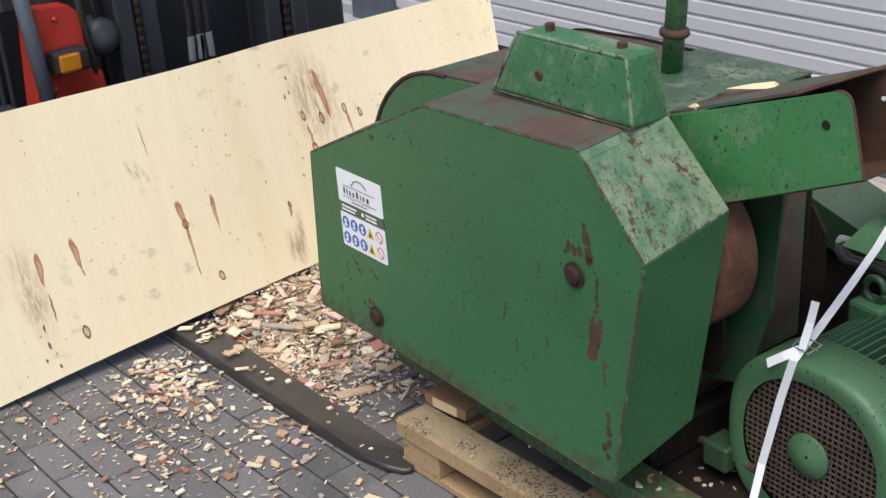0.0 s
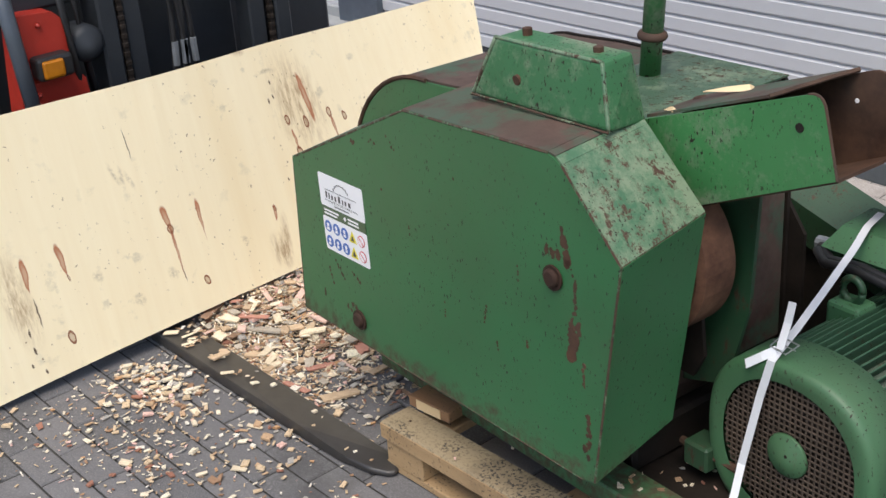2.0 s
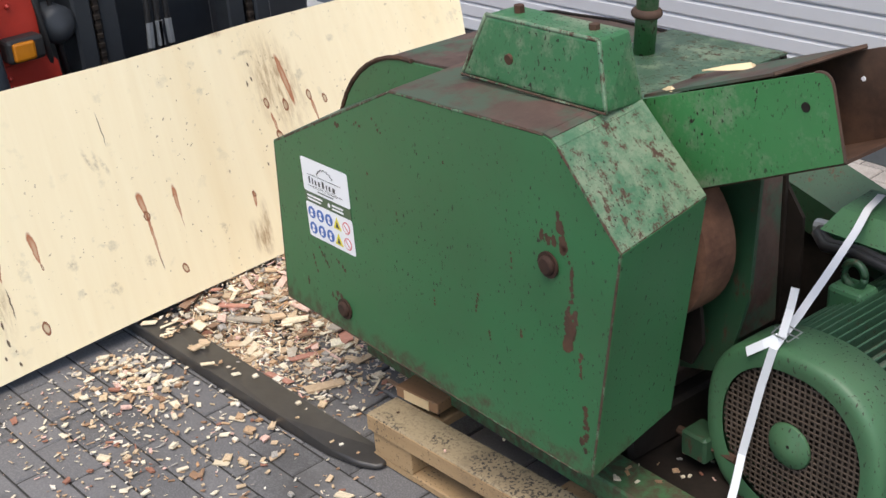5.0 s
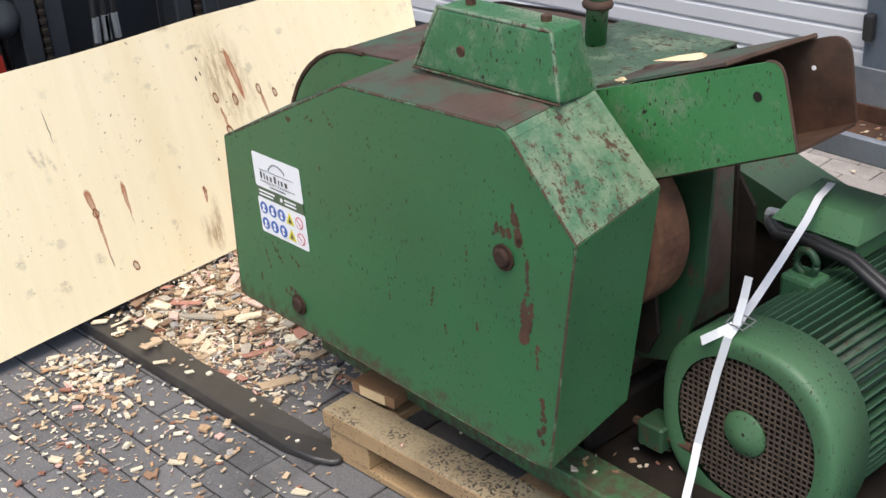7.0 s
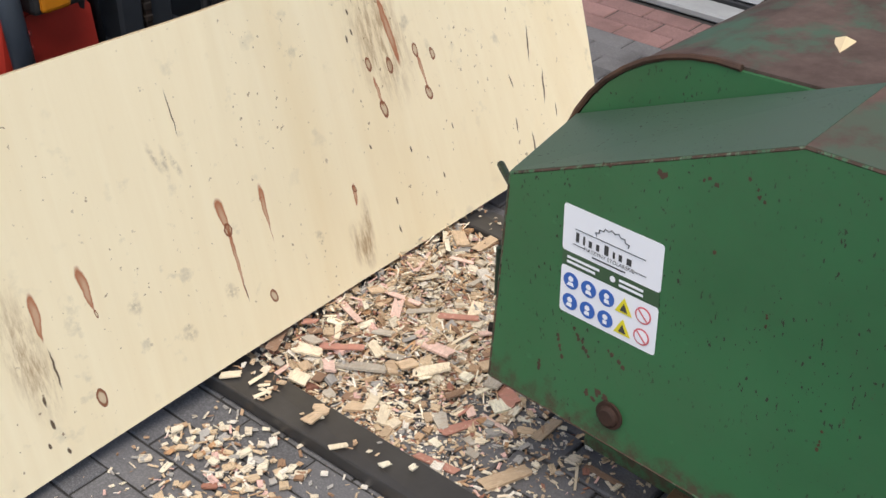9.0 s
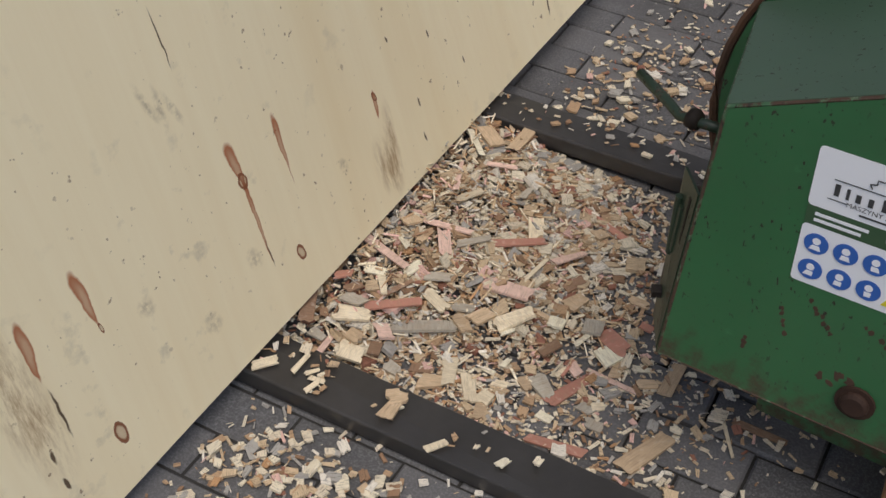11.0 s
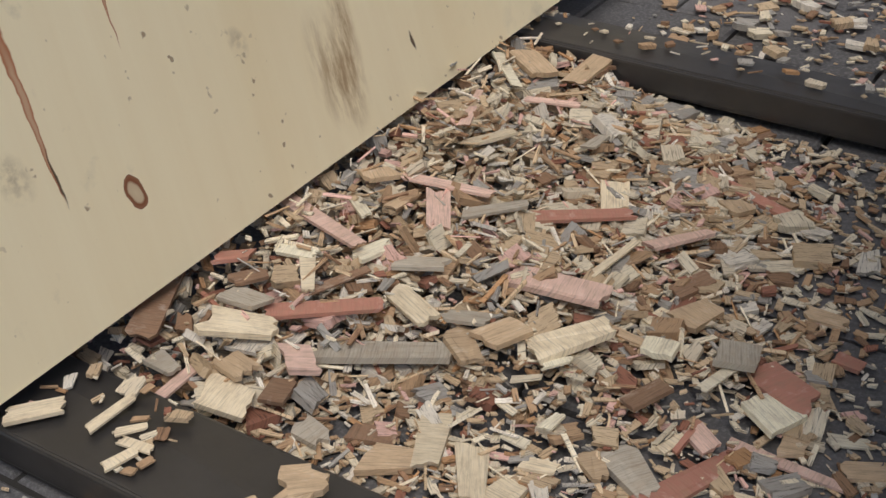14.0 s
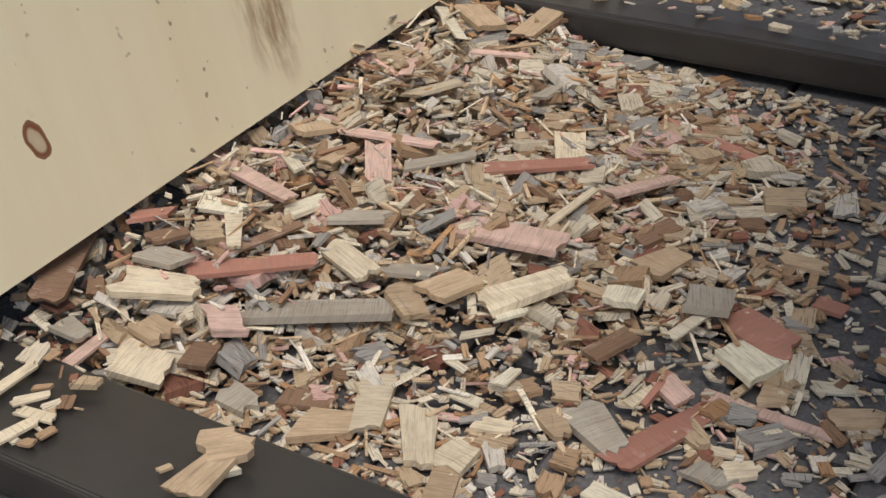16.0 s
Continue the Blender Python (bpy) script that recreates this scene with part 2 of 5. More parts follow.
WOODS = {"cream": piece_mat("cream_chip", (0.88, 0.79, 0.60)),
         "red": piece_mat("red_stained_chip", (0.47, 0.215, 0.155), 0.85), "pink": piece_mat("pink_stained_chip", (0.82, 0.57, 0.47)),
         "pale": piece_mat("pale_chip", (0.82, 0.70, 0.50)), "tan": piece_mat("tan_chip", (0.60, 0.44, 0.28)),
         "grey": piece_mat("weathered_grey_chip", (0.47, 0.42, 0.34)), "brown": piece_mat("bark_brown_chip", (0.28, 0.165, 0.10))}


def plywood_mat():
    """Birch-pale face veneer in the sheet's own plane: y along it, z up it."""
    m = Mat("plywood_face", 0.62)
    grain = m.noise(1.0, 5, 0.6, m.scaled((30, 34, 2.0)))
    col = m.mix(grain, (0.79, 0.67, 0.44), (0.87, 0.78, 0.55))
    band = m.noise(1.0, 3, 0.5, m.scaled((3, 5.0, 0.7)))
    col = m.mix(m.ramp(band, (0.52, 0.0), (0.75, 0.32)), col, (0.70, 0.54, 0.29))
    grey = m.math("MULTIPLY", m.ramp(m.noise(14, 5, 0.6), (0.60, 0.0), (0.72, 0.55)), m.ramp(m.noise(2.2, 2), (0.4, 0.0), (0.6, 1.0)))
    col = m.mix(grey, col, (0.40, 0.36, 0.27))
    spot = m.math("MULTIPLY", m.ramp(m.noise(60, 2), (0.68, 0.0), (0.72, 0.8)), m.ramp(m.noise(5, 2), (0.42, 0.0), (0.55, 1.0)))
    col = m.mix(spot, col, (0.22, 0.15, 0.09))
    sep = m.n.new("ShaderNodeSeparateXYZ")
    wob = m.n.new("ShaderNodeVectorMath")
    wob.operation = "MULTIPLY_ADD"
    m.l.new(m.noise(28, 3, 0.5, out=1), wob.inputs[0])
    wob.inputs[1].default_value = (0.012, 0.012, 0.02)
    m.l.new(m.co, wob.inputs[2])
    m.l.new(wob.outputs[0], sep.inputs[0])

    def blot(y, z, ry, rz, tilt=0.0, tail=0.0):
        dy, dz = m.math("SUBTRACT", sep.outputs[1], y + 0.006), m.math("SUBTRACT", sep.outputs[2], z + 0.01)
        dy = m.math("ADD", dy, m.math("MULTIPLY", dz, tilt))
        if tail:
            ry = m.math("MAXIMUM", m.math("ADD", ry, m.math("MULTIPLY", dz, tail)), ry * 0.25)
        a = m.math("POWER", m.math("ABSOLUTE", m.math("DIVIDE", dy, ry)), 2.0)
        b = m.math("POWER", m.math("ABSOLUTE", m.math("DIVIDE", dz, rz)), 2.0)
        return m.math("SQRT", m.math("ADD", a, b))

    for y, z, ry, rz, tilt, tail in STAINS:
        col = m.mix(m.math("MULTIPLY", m.ramp(blot(y, z, ry, rz, tilt), (0.2, 0.8), (1.0, 0.0)), m.ramp(m.noise(1.0, 5, 0.7, m.scaled((40, 70, 14))), (0.42, 0.12), (0.62, 1.0))), col, (0.30, 0.185, 0.09))
    for y, z, ry, rz, tilt, tail in MARKS:
        col = m.mix(m.math("MULTIPLY", m.ramp(blot(y, z, ry, rz, tilt), (0.2, 0.6), (1.1, 0.0)), m.ramp(m.noise(90, 3), (0.38, 0.1), (0.6, 1.0))), col, (0.33, 0.27, 0.18))
    for y, z, ry, rz, tilt, tail in STREAKS:
        col = m.mix(m.ramp(blot(y, z, ry, rz, tilt, tail), (0.3, 0.62), (0.78, 0.95), (0.98, 0.0)), col, (0.34, 0.105, 0.038))
    for y, z, ry, rz, tilt, tail in KNOTS:
        d = blot(y, z, ry, rz, tilt)
        col = m.mix(m.ramp(d, (0.0, 0.35), (0.55, 0.45), (0.72, 1.0), (1.02, 0.9), (1.22, 0.0)), col, (0.20, 0.065, 0.025))
    for y, z, ry, rz, tilt, tail in CRACKS:
        col = m.mix(m.ramp(blot(y, z, ry, rz, tilt), (0.6, 0.95), (1.0, 0.0)), col, (0.07, 0.04, 0.02))
    m.color(col)
    m.bump(grain, 0.12, 0.0006)
    return m.m


# the sheet's marks: along, up, half width, half height, slant, taper
KNOTS = [(1.224, 0.575, 0.01, 0.01926, 0.129, 0), (1.294, 0.553, 0.01, 0.01923, 0.121, 0), (1.392, 0.563, 0.009, 0.01813, 0.108, 0), (1.450, 0.538, 0.009, 0.01809, 0.098, 0),
         (1.241, 0.459, 0.011, 0.02144, 0.125, 0), (1.404, 0.451, 0.011, 0.02309, 0.104, 0), (0.795, 0.168, 0.009, 0.01899, 0.130, 0), (0.339, 0.140, 0.011, 0.02166, 0.094, 0),
         (1.088, 0.315, 0.006, 0.01106, 0.133, 0), (0.722, 0.356, 0.01, 0.01744, 0.126, 0), (0.378, 0.309, 0.004, 0.01051, 0.099, 0)]
STREAKS = [(0.719, 0.382, 0.0095, 0.05618, 0.126, 0.16), (0.828, 0.355, 0.0055, 0.07646, 0.012, 0.1), (0.372, 0.367, 0.01, 0.05726, 0.099, 0.1), (0.258, 0.356, 0.01, 0.05768, -0.011, 0.1),
           (1.086, 0.302, 0.005, 0.03011, -0.077, 0), (1.237, 0.502, 0.005, 0.04366, 0.126, 0.06), (1.400, 0.502, 0.005, 0.05751, 0.106, 0.05), (0.725, 0.273, 0.004, 0.09361, 0.026, 0.03),
           (1.318, 0.632, 0.012, 0.09523, 0.119, 0)]
CRACKS = [(1.826, 0.454, 0.004, 0.05024, -0.338, 0), (1.837, 0.333, 0.004, 0.05028, -0.330, 0), (0.661, 0.641, 0.0018, 0.05877, 0.045, 0), (0.728, 0.210, 0.0015, 0.03153, 0.025, 0),
          (0.263, 0.240, 0.003, 0.05345, 0.019, 0), (1.714, 0.384, 0.003, 0.02061, 0.040, 0), (1.689, 0.270, 0.003, 0.0206, -0.183, 0), (1.733, 0.204, 0.004, 0.03173, -0.192, 0), (1.858, 0.259, 0.003, 0.02011, -0.293, 0),
          (1.455, 0.348, 0.003, 0.009649, 0.095, 0), (1.293, 0.341, 0.003, 0.00884, 0.118, 0), (1.167, 0.390, 0.003, 0.007914, 0.131, 0), (1.382, 0.242, 0.003, 0.009813, 0.105, 0), (1.209, 0.239, 0.003, 0.009026, 0.125, 0),
          (1.198, 0.169, 0.003, 0.01214, 0.124, 0), (1.176, 0.649, 0.004, 0.01148, 0.135, 0)]
CRACKS += [(1.198, 0.709, 0.0035, 0.009492, 0.134, 0), (1.196, 0.663, 0.0035, 0.0105, 0.134, 0), (0.222, 0.187, 0.004, 0.01513, 0.085, 0), (0.223, 0.136, 0.004, 0.01525, 0.085, 0), (0.238, 0.067, 0.004, 0.01101, 0.086, 0), (0.204, 0.095, 0.004, 0.008783, 0.083, 0)]
STAINS = [(1.099, 0.205, 0.022, 0.1016, -0.130, 0), (1.072, 0.174, 0.04, 0.07701, 0.131, 0), (0.215, 0.291, 0.055, 0.1806, 0.085, 0), (1.281, 0.623, 0.12, 0.191, 0.124, 0), (0.090, 0.444, 0.06, 0.1968, 0.109, 0), (1.111, 0.830, 0.035, 0.01873, 0.143, 0)]
MARKS = [(1.193, 0.745, 0.05, 0.009451, 0.135, 0), (0.692, 0.223, 0.018, 0.02311, 0.123, 0), (0.464, 0.286, 0.02, 0.02101, 0.105, 0), (0.570, 0.179, 0.02, 0.02128, 0.113, 0), (0.957, 0.245, 0.012, 0.02057, 0.135, 0),
         (0.596, 0.565, 0.01, 0.04481, 0.319, 0), (0.617, 0.550, 0.009, 0.04488, 0.020, 0), (0.639, 0.536, 0.009, 0.03994, 0.322, 0)]
M_PLY = plywood_mat()
M_PLYEDGE = timber("plywood_edge", (0.45, 0.33, 0.19), (0.66, 0.53, 0.33), 0.3, 1)


# ---- building helpers ----
def mesh_of(name, bm, mat, smooth=False):
    me = bpy.data.meshes.new(name)
    bmesh.ops.recalc_face_normals(bm, faces=bm.faces)
    bm.to_mesh(me)
    bm.free()
    for mm in (mat if isinstance(mat, (list, tuple)) else [mat]):
        me.materials.append(mm)
    if smooth:
        me.polygons.foreach_set("use_smooth", [True] * len(me.polygons))
    return me


def part(name, bm, mat, parent=None, label="", smooth=False):
    ob = new(name, mesh_of(name, bm, mat, smooth))
    if parent is not None:
        ob.parent = parent
    return tagged(ob, label)


def thing(name, label, category, m=None, group="", kind=""):
    ob = new(name)
    ob.empty_display_size = 0.1
    ob.matrix_basis = m or Matrix()
    return tagged(ob, label, category, group, kind)


def box(x0, x1, y0, y1, z0, z1, bevel=0.0, segs=1):
    bm = bmesh.new()
    bmesh.ops.create_cube(bm, size=1.0, matrix=Matrix.Translation(((x0 + x1) / 2, (y0 + y1) / 2, (z0 + z1) / 2)) @ Matrix.Diagonal((x1 - x0, y1 - y0, z1 - z0, 1)))
    if bevel:
        bmesh.ops.bevel(bm, geom=list(bm.edges), offset=bevel, segments=segs, affect="EDGES", profile=0.5)
    return bm


def loft(rings, caps=True):
    """Joins closed rings of equally many points."""
    bm = bmesh.new()
    vs = [[bm.verts.new(p) for p in ring] for ring in rings]
    n = len(rings[0])
    for a, b in zip(vs, vs[1:]):
        for i in range(n):
            bm.faces.new((a[i], a[(i + 1) % n], b[(i + 1) % n], b[i]))
    if caps:
        bm.faces.new(vs[0])
        bm.faces.new(vs[-1])
    return bm


def prism(poly, v0, v1, bevel=0.0, axis=1):
    """A polygon in (u, z), pushed along v (or along x or z by axis)."""
    def at(p, v):
        return (p[0], v, p[1]) if axis == 1 else ((v, p[0], p[1]) if axis == 0 else (p[0], p[1], v))
    bm = loft([[at(p, v0) for p in poly], [at(p, v1) for p in poly]])
    if bevel:
        bmesh.ops.bevel(bm, geom=list(bm.edges), offset=bevel, segments=2, affect="EDGES", profile=0.5)
    return bm


def rod(a, b, r, segs=12, r2=None):
    a, b = Vector(a), Vector(b)
    q = (b - a).to_track_quat("Z", "Y").to_matrix().to_4x4()
    bm = bmesh.new()
    bmesh.ops.create_cone(bm, cap_ends=True, segments=segs, radius1=r, radius2=r if r2 is None else r2, depth=(b - a).length,
                          matrix=Matrix.Translation((a + b) / 2) @ q)
    return bm


def tube(points, r, segs=8, flat=None):
    """A swept tube, or with flat=(w, t) a band, along points."""
    pts = [Vector(p) for p in points]
    rings = []
    for i, p in enumerate(pts):
        d = (pts[min(i + 1, len(pts) - 1)] - pts[max(i - 1, 0)]).normalized()
        side = d.cross(Vector((0, 0, 1)))
        side = side.normalized() if side.length > 1e-4 else Vector((1, 0, 0))
        up = side.cross(d)
        rings.append([p + side * r * math.cos(k * math.tau / segs) + up * r * math.sin(k * math.tau / segs) for k in range(segs)])
    return loft(rings)


def band(points, side, w, t):
    """A flat strap: side is the direction across it."""
    pts, side = [Vector(p) for p in points], Vector(side).normalized()
    rings = []
    for i, p in enumerate(pts):
        d = (pts[min(i + 1, len(pts) - 1)] - pts[max(i - 1, 0)]).normalized()
        nn = d.cross(side).normalized()
        rings.append([p + side * w / 2 - nn * t / 2, p + side * w / 2 + nn * t / 2, p - side * w / 2 + nn * t / 2, p - side * w / 2 - nn * t / 2])
    return loft(rings)


def lathe(profile, axis_from, axis_dir, segs=32):
    """Turns (radius, along) pairs round an axis."""
    q = Vector(axis_dir).to_track_quat("Z", "Y").to_matrix().to_4x4()
    m = Matrix.Translation(axis_from) @ q
    return loft([[m @ Vector((r * math.cos(k * math.tau / segs), r * math.sin(k * math.tau / segs), h)) for k in range(segs)] for r, h in profile])


def subdivide_uneven(bm, cuts, amount, scale):
    bmesh.ops.subdivide_edges(bm, edges=list(bm.edges), cuts=cuts, use_grid_fill=True)
    for v in bm.verts:
        v.co += noise.noise_vector(v.co * scale) * amount
    return bm


rng = random.Random(7)


def swell(x, y):
    """The paving rises a little towards the far fork blade."""
    ease = lambda q: np.clip(q, 0, 1) ** 2 * (3 - 2 * np.clip(q, 0, 1))
    return 0.046 * ease((y - 0.68) / 0.80) * (1 - ease((y - 2.0) / 0.9)) * (1 - ease((x - 0.45) / 0.35))


# ---- the ground ----
ground_bm = box(-60, 60, -60, 60, -0.3, -0.006)
tagged(part("ground", ground_bm, M_SAND), "dark sand bed under the paving, reaching far out", "ground", kind="structure")

# ---- the garage front ----
WALL_Y = 3.36
wall = tagged(part("wall_garage", box(-14, 14, WALL_Y + 0.06, WALL_Y + 0.4, -0.01, 5.0), M_DOOR), "pale grey garage wall behind the machine", "wall", kind="structure")
door = thing("door_1", "closed pale grey ribbed sectional garage door", "garage door", kind="structure")
rib = []
for i in range(41):
    z0 = 0.05 + i * 0.072
    deep = 0.010 if i % 6 else 0.016
    rib += [(0.0, z0), (-0.012, z0 + 0.010), (-0.012, z0 + 0.060), (0.0 + (0.004 if i % 6 == 5 else 0), z0 + 0.068)]
rib_poly = rib + [(0.05, rib[-1][1]), (0.05, rib[0][1])]
bm = bmesh.new()
va = [bm.verts.new((-2.5, WALL_Y + p[0], p[1])) for p in rib_poly]
vb = [bm.verts.new((0.78, WALL_Y + p[0], p[1])) for p in rib_poly]
for i in range(len(va)):
    j = (i + 1) % len(va)
    bm.faces.new((va[i], va[j], vb[j], vb[i]))
part("door_leaf", bm, M_DOOR, door)
part("bottom_seal", box(-2.5, 0.78, WALL_Y - 0.02, WALL_Y + 0.04, 0.0, 0.05, 0.006), M_BLACK, door)
for nm, x0, x1 in (("door_post", -2.86, -2.5), ("door_post", 0.78, 1.05)):
    p = part(nm, box(x0, x1, WALL_Y - 0.06, WALL_Y + 0.06, 0.0, 4.2, 0.008), M_BLUEPOST, door, "slate blue steel door post")
part("handle", box(0.79, 0.80 + 0.03, WALL_Y - 0.10, WALL_Y - 0.06, 0.40, 0.50, 0.01, 2), M_BLACK, door)
part("warning_label", box(0.52, 0.55, WALL_Y - 0.016, WALL_Y - 0.012, 0.20, 0.225), M_STRED, door)
tagged(part("sill", box(-14, 14, WALL_Y - 0.14, WALL_Y - 0.0, 0.0, 0.03, 0.006), M_SILL), "light grey concrete door sill", "sill", kind="structure")
door2 = thing("door_2", "second pale grey ribbed garage door", "garage door", kind="structure")
bm = bmesh.new()
va = [bm.verts.new((-6.2, WALL_Y + p[0], p[1])) for p in rib_poly]
vb = [bm.verts.new((-2.86, WALL_Y + p[0], p[1])) for p in rib_poly]
for i in range(len(va)):
    j = (i + 1) % len(va)
    bm.faces.new((va[i], va[j], vb[j], vb[i]))
part("door_leaf", bm, M_DOOR, door2)
part("bottom_rail", box(-6.2, -2.86, WALL_Y - 0.03, WALL_Y + 0.03, 0.0, 0.09, 0.006), M_SILL, door2)

# ---- plywood sheet leaning on the truck ----
LEAN = 0.2732
ply_m = Matrix.Translation((-0.187, 0.65, 0.0)) @ Matrix.Rotation(radians(-4.40), 4, "Z") @ Matrix.Rotation(-LEAN, 4, "Y") @ Matrix.Translation((0, -0.65, 0))
sheet = thing("plywood_sheet", "large pale plywood sheet with knots leaning on the truck", "plywood", ply_m)
to_sheet = ply_m.inverted()


def sheet_point(y, z):
    """A place on the sheet: flat below, its far upper corner sagging back."""
    sag = 0.2 * max(z, 0) * max(y - 0.75, 0) ** 1.5
    return to_sheet @ Vector((-0.237 + 0.077 * y - 0.281 * z - sag, y, z))


def sheet_layer(front, back):
    """One layer of the sheet between two depths behind its face."""
    bm = bmesh.new()
    nu, nv = 28, 8
    grid = []
    for depth in (front, back):
        rows_ = []
        for iv in range(nv + 1):
            row_ = []
            for iu in range(nu + 1):
                g_ = iv / nv
                y = -0.45 + iu / nu * (2.01 + 0.26 * g_ + 0.45)
                low, high = 0.010 + 0.098 * y - 0.019 * y * y, 0.788 - 0.05 * max(y - 1.25, 0)
                row_.append(bm.verts.new(sheet_point(y, low + (high - low) * g_) - Vector((depth, 0, 0))))
            rows_.append(row_)
        grid.append(rows_)
    fr, bk = grid
    for iv in range(nv):
        for iu in range(nu):
            bm.faces.new((fr[iv][iu], fr[iv][iu + 1], fr[iv + 1][iu + 1], fr[iv + 1][iu]))
            bm.faces.new((bk[iv][iu], bk[iv + 1][iu], bk[iv + 1][iu + 1], bk[iv][iu + 1]))
    for iu in range(nu):
        for iv in (0, nv):
            bm.faces.new((fr[iv][iu], bk[iv][iu], bk[iv][iu + 1], fr[iv][iu + 1]))
    for iv in range(nv):
        for iu in (0, nu):
            bm.faces.new((fr[iv][iu], fr[iv + 1][iu], bk[iv + 1][iu], bk[iv][iu]))
    return bm


part("face_veneer", sheet_layer(0.0, 0.002), M_PLY, sheet, smooth=False)
part("core", sheet_layer(0.0022, 0.018), M_PLYEDGE, sheet)

# ---- fork lift truck ----
truck = thing("forklift", "red and dark grey fork lift truck, forks on the ground", "forklift")


def fork(y0, y1, lift):
    outline = [(-0.565, y0), (0.52, y0), (0.70, y0 + 0.006), (0.80, y0 + 0.022), (0.845, y0 + 0.045), (0.855, (y0 + y1) / 2 + 0.01), (0.84, y1 - 0.012), (0.80, y1), (-0.565, y1)]
    top = lambda x: 0.045 if x < 0.45 else 0.045 - (x - 0.45) * 0.066
    bm = loft([[(x, y, lift + 0.003) for x, y in outline], [(x, y, lift + top(x)) for x, y in outline]])
    bmesh.ops.bevel(bm, geom=list(bm.edges), offset=0.008, segments=4, affect="EDGES", profile=0.5)
    return bm


for y0, y1, lift in ((0.605, 0.713, 0.0), (1.412, 1.515, 0.052)):
    f = part("fork", fork(y0, y1, lift), M_FORK, truck, "worn dark steel fork blade")
    part("shank", box(-0.62, -0.567, y0, y1, lift + 0.003, 0.60, 0.006), M_FORK, f)
for z in (0.22, 0.52):
    part("carriage_bar", box(-0.676, -0.622, 0.45, 1.75, z, z + 0.10, 0.006), M_MAST, truck)
for y, sg in ((0.81, 1), (1.535, -1)):
    part("mast_rail", box(-0.80, -0.68, min(y, y + sg * 0.065), max(y, y + sg * 0.065), 0.05, 2.3, 0.008), M_MAST, truck)
    part("inner_rail", box(-0.79, -0.70, min(y + sg * 0.095, y + sg * 0.16), max(y + sg * 0.095, y + sg * 0.16), 0.05, 2.3, 0.006), M_MAST, truck, "bluish dark inner mast rail")
    ch = part("lift_chain", box(-0.70, -0.685, y + sg * 0.08 - 0.008, y + sg * 0.08 + 0.008, 0.3, 2.2), M_DARK, truck)
    for i in range(30):
        part("link", box(-0.704, -0.682, y + sg * 0.08 - 0.011, y + sg * 0.08 + 0.011, 0.66 + i * 0.03, 0.680 + i * 0.03, 0.004), M_DARK, ch)
part("front_plate", box(-0.93, -0.88, 0.95, 1.42, 0.25, 1.5, 0.01), M_MAST, truck)
part("cross_member", box(-0.79, -0.70, 0.98, 1.375, 1.0, 1.08, 0.008), M_MAST, truck)
part("bulkhead", box(-1.2, -1.1, 0.2, 2.0, 0.15, 1.3, 0.02), M_MAST, truck)
part("fender", loft([[(x, 0.498, 0.645), (x, 0.735, 0.645), (x, 0.725, 0.76), (x, 0.69, 0.80), (x, 0.69, 0.95), (x, 0.655, 0.985), (x, 0.53, 0.995)] for x in (-0.76, -0.665)]), M_REDPAINT, truck, "red painted front fender")
part("fender_gusset", loft([[(x, 0.54, 0.69), (x, 0.585, 0.69), (x, 0.592, 0.70), (x, 0.592, 0.765), (x, 0.58, 0.78), (x, 0.54, 0.78)] for x in (-0.665, -0.660)]), M_REDPAINT, truck)
for y, z in ((0.563, 0.71), (0.563, 0.742), (0.60, 0.955)):
    part("bolt", lathe([(0.0, 0.007), (0.006, 0.006), (0.009, 0.0), (0.0, 0.0)], (-0.66, y, z), (1, 0, 0), 12), M_REDPAINT, truck, smooth=True)
part("ledge", box(-0.80, -0.555, 0.75, 1.0, 0.60, 0.635, 0.006), M_MAST, truck)
lamp = part("indicator_lamp", box(-0.665, -0.60, 0.550, 0.668, 0.795, 0.868, 0.012, 2), M_BLACK, truck)
part("lens", box(-0.60, -0.588, 0.562, 0.632, 0.803, 0.860, 0.008, 2), M_AMBER, lamp, "amber indicator lens")
part("tilt_cylinder", rod((-0.62, 0.535, 0.50), (-0.64, 0.485, 1.25), 0.024, 20), M_GREY, truck, "grey tilt cylinder", True)
for i in range(6):
    part("grille_bar", box(-0.82, -0.77, 0.31 + i * 0.030, 0.325 + i * 0.030, 0.55, 0.96, 0.004), M_MAST, truck)
part("step_plate", box(-0.95, -0.64, 0.15, 0.46, 0.66, 0.70, 0.01), M_MAST, truck)
part("side_panel", box(-1.0, -0.86, 0.25, 0.47, 0.98, 1.3, 0.02), M_AMBER, truck, "orange body panel")
part("support_plate", box(-0.80, -0.74, 0.47, 0.80, 0.98, 1.3, 0.01), M_MAST, truck)
for i, (y, dy) in enumerate(((1.00, 0.05), (1.03, 0.06), (1.075, -0.02), (1.11, -0.02))):
    pts = [(-0.66, y + dy * s_ + 0.02 * math.sin(s_ * 3), 0.45 + s_ * 0.65) for s_ in [k / 8 for k in range(9)]]
    h = part("hose", tube(pts, 0.010), M_BLACK, truck, smooth=True)
    part("hose_fitting", rod((-0.655, y + dy * 0.5 + 0.018, 0.72), (-0.655, y + dy * 0.6 + 0.018, 0.80), 0.0125, 6), M_ZINC, h)
for pts in ([(-0.68, 0.68, 1.15), (-0.66, 0.69, 0.95), (-0.65, 0.69, 0.85), (-0.68, 0.71, 0.74), (-0.72, 0.74, 0.60)], [(-0.72, 0.76, 1.2), (-0.70, 0.75, 1.0), (-0.70, 0.75, 0.85), (-0.72, 0.78, 0.6)]):
    part("hose", tube(pts, 0.012), M_BLACK, truck, smooth=True)
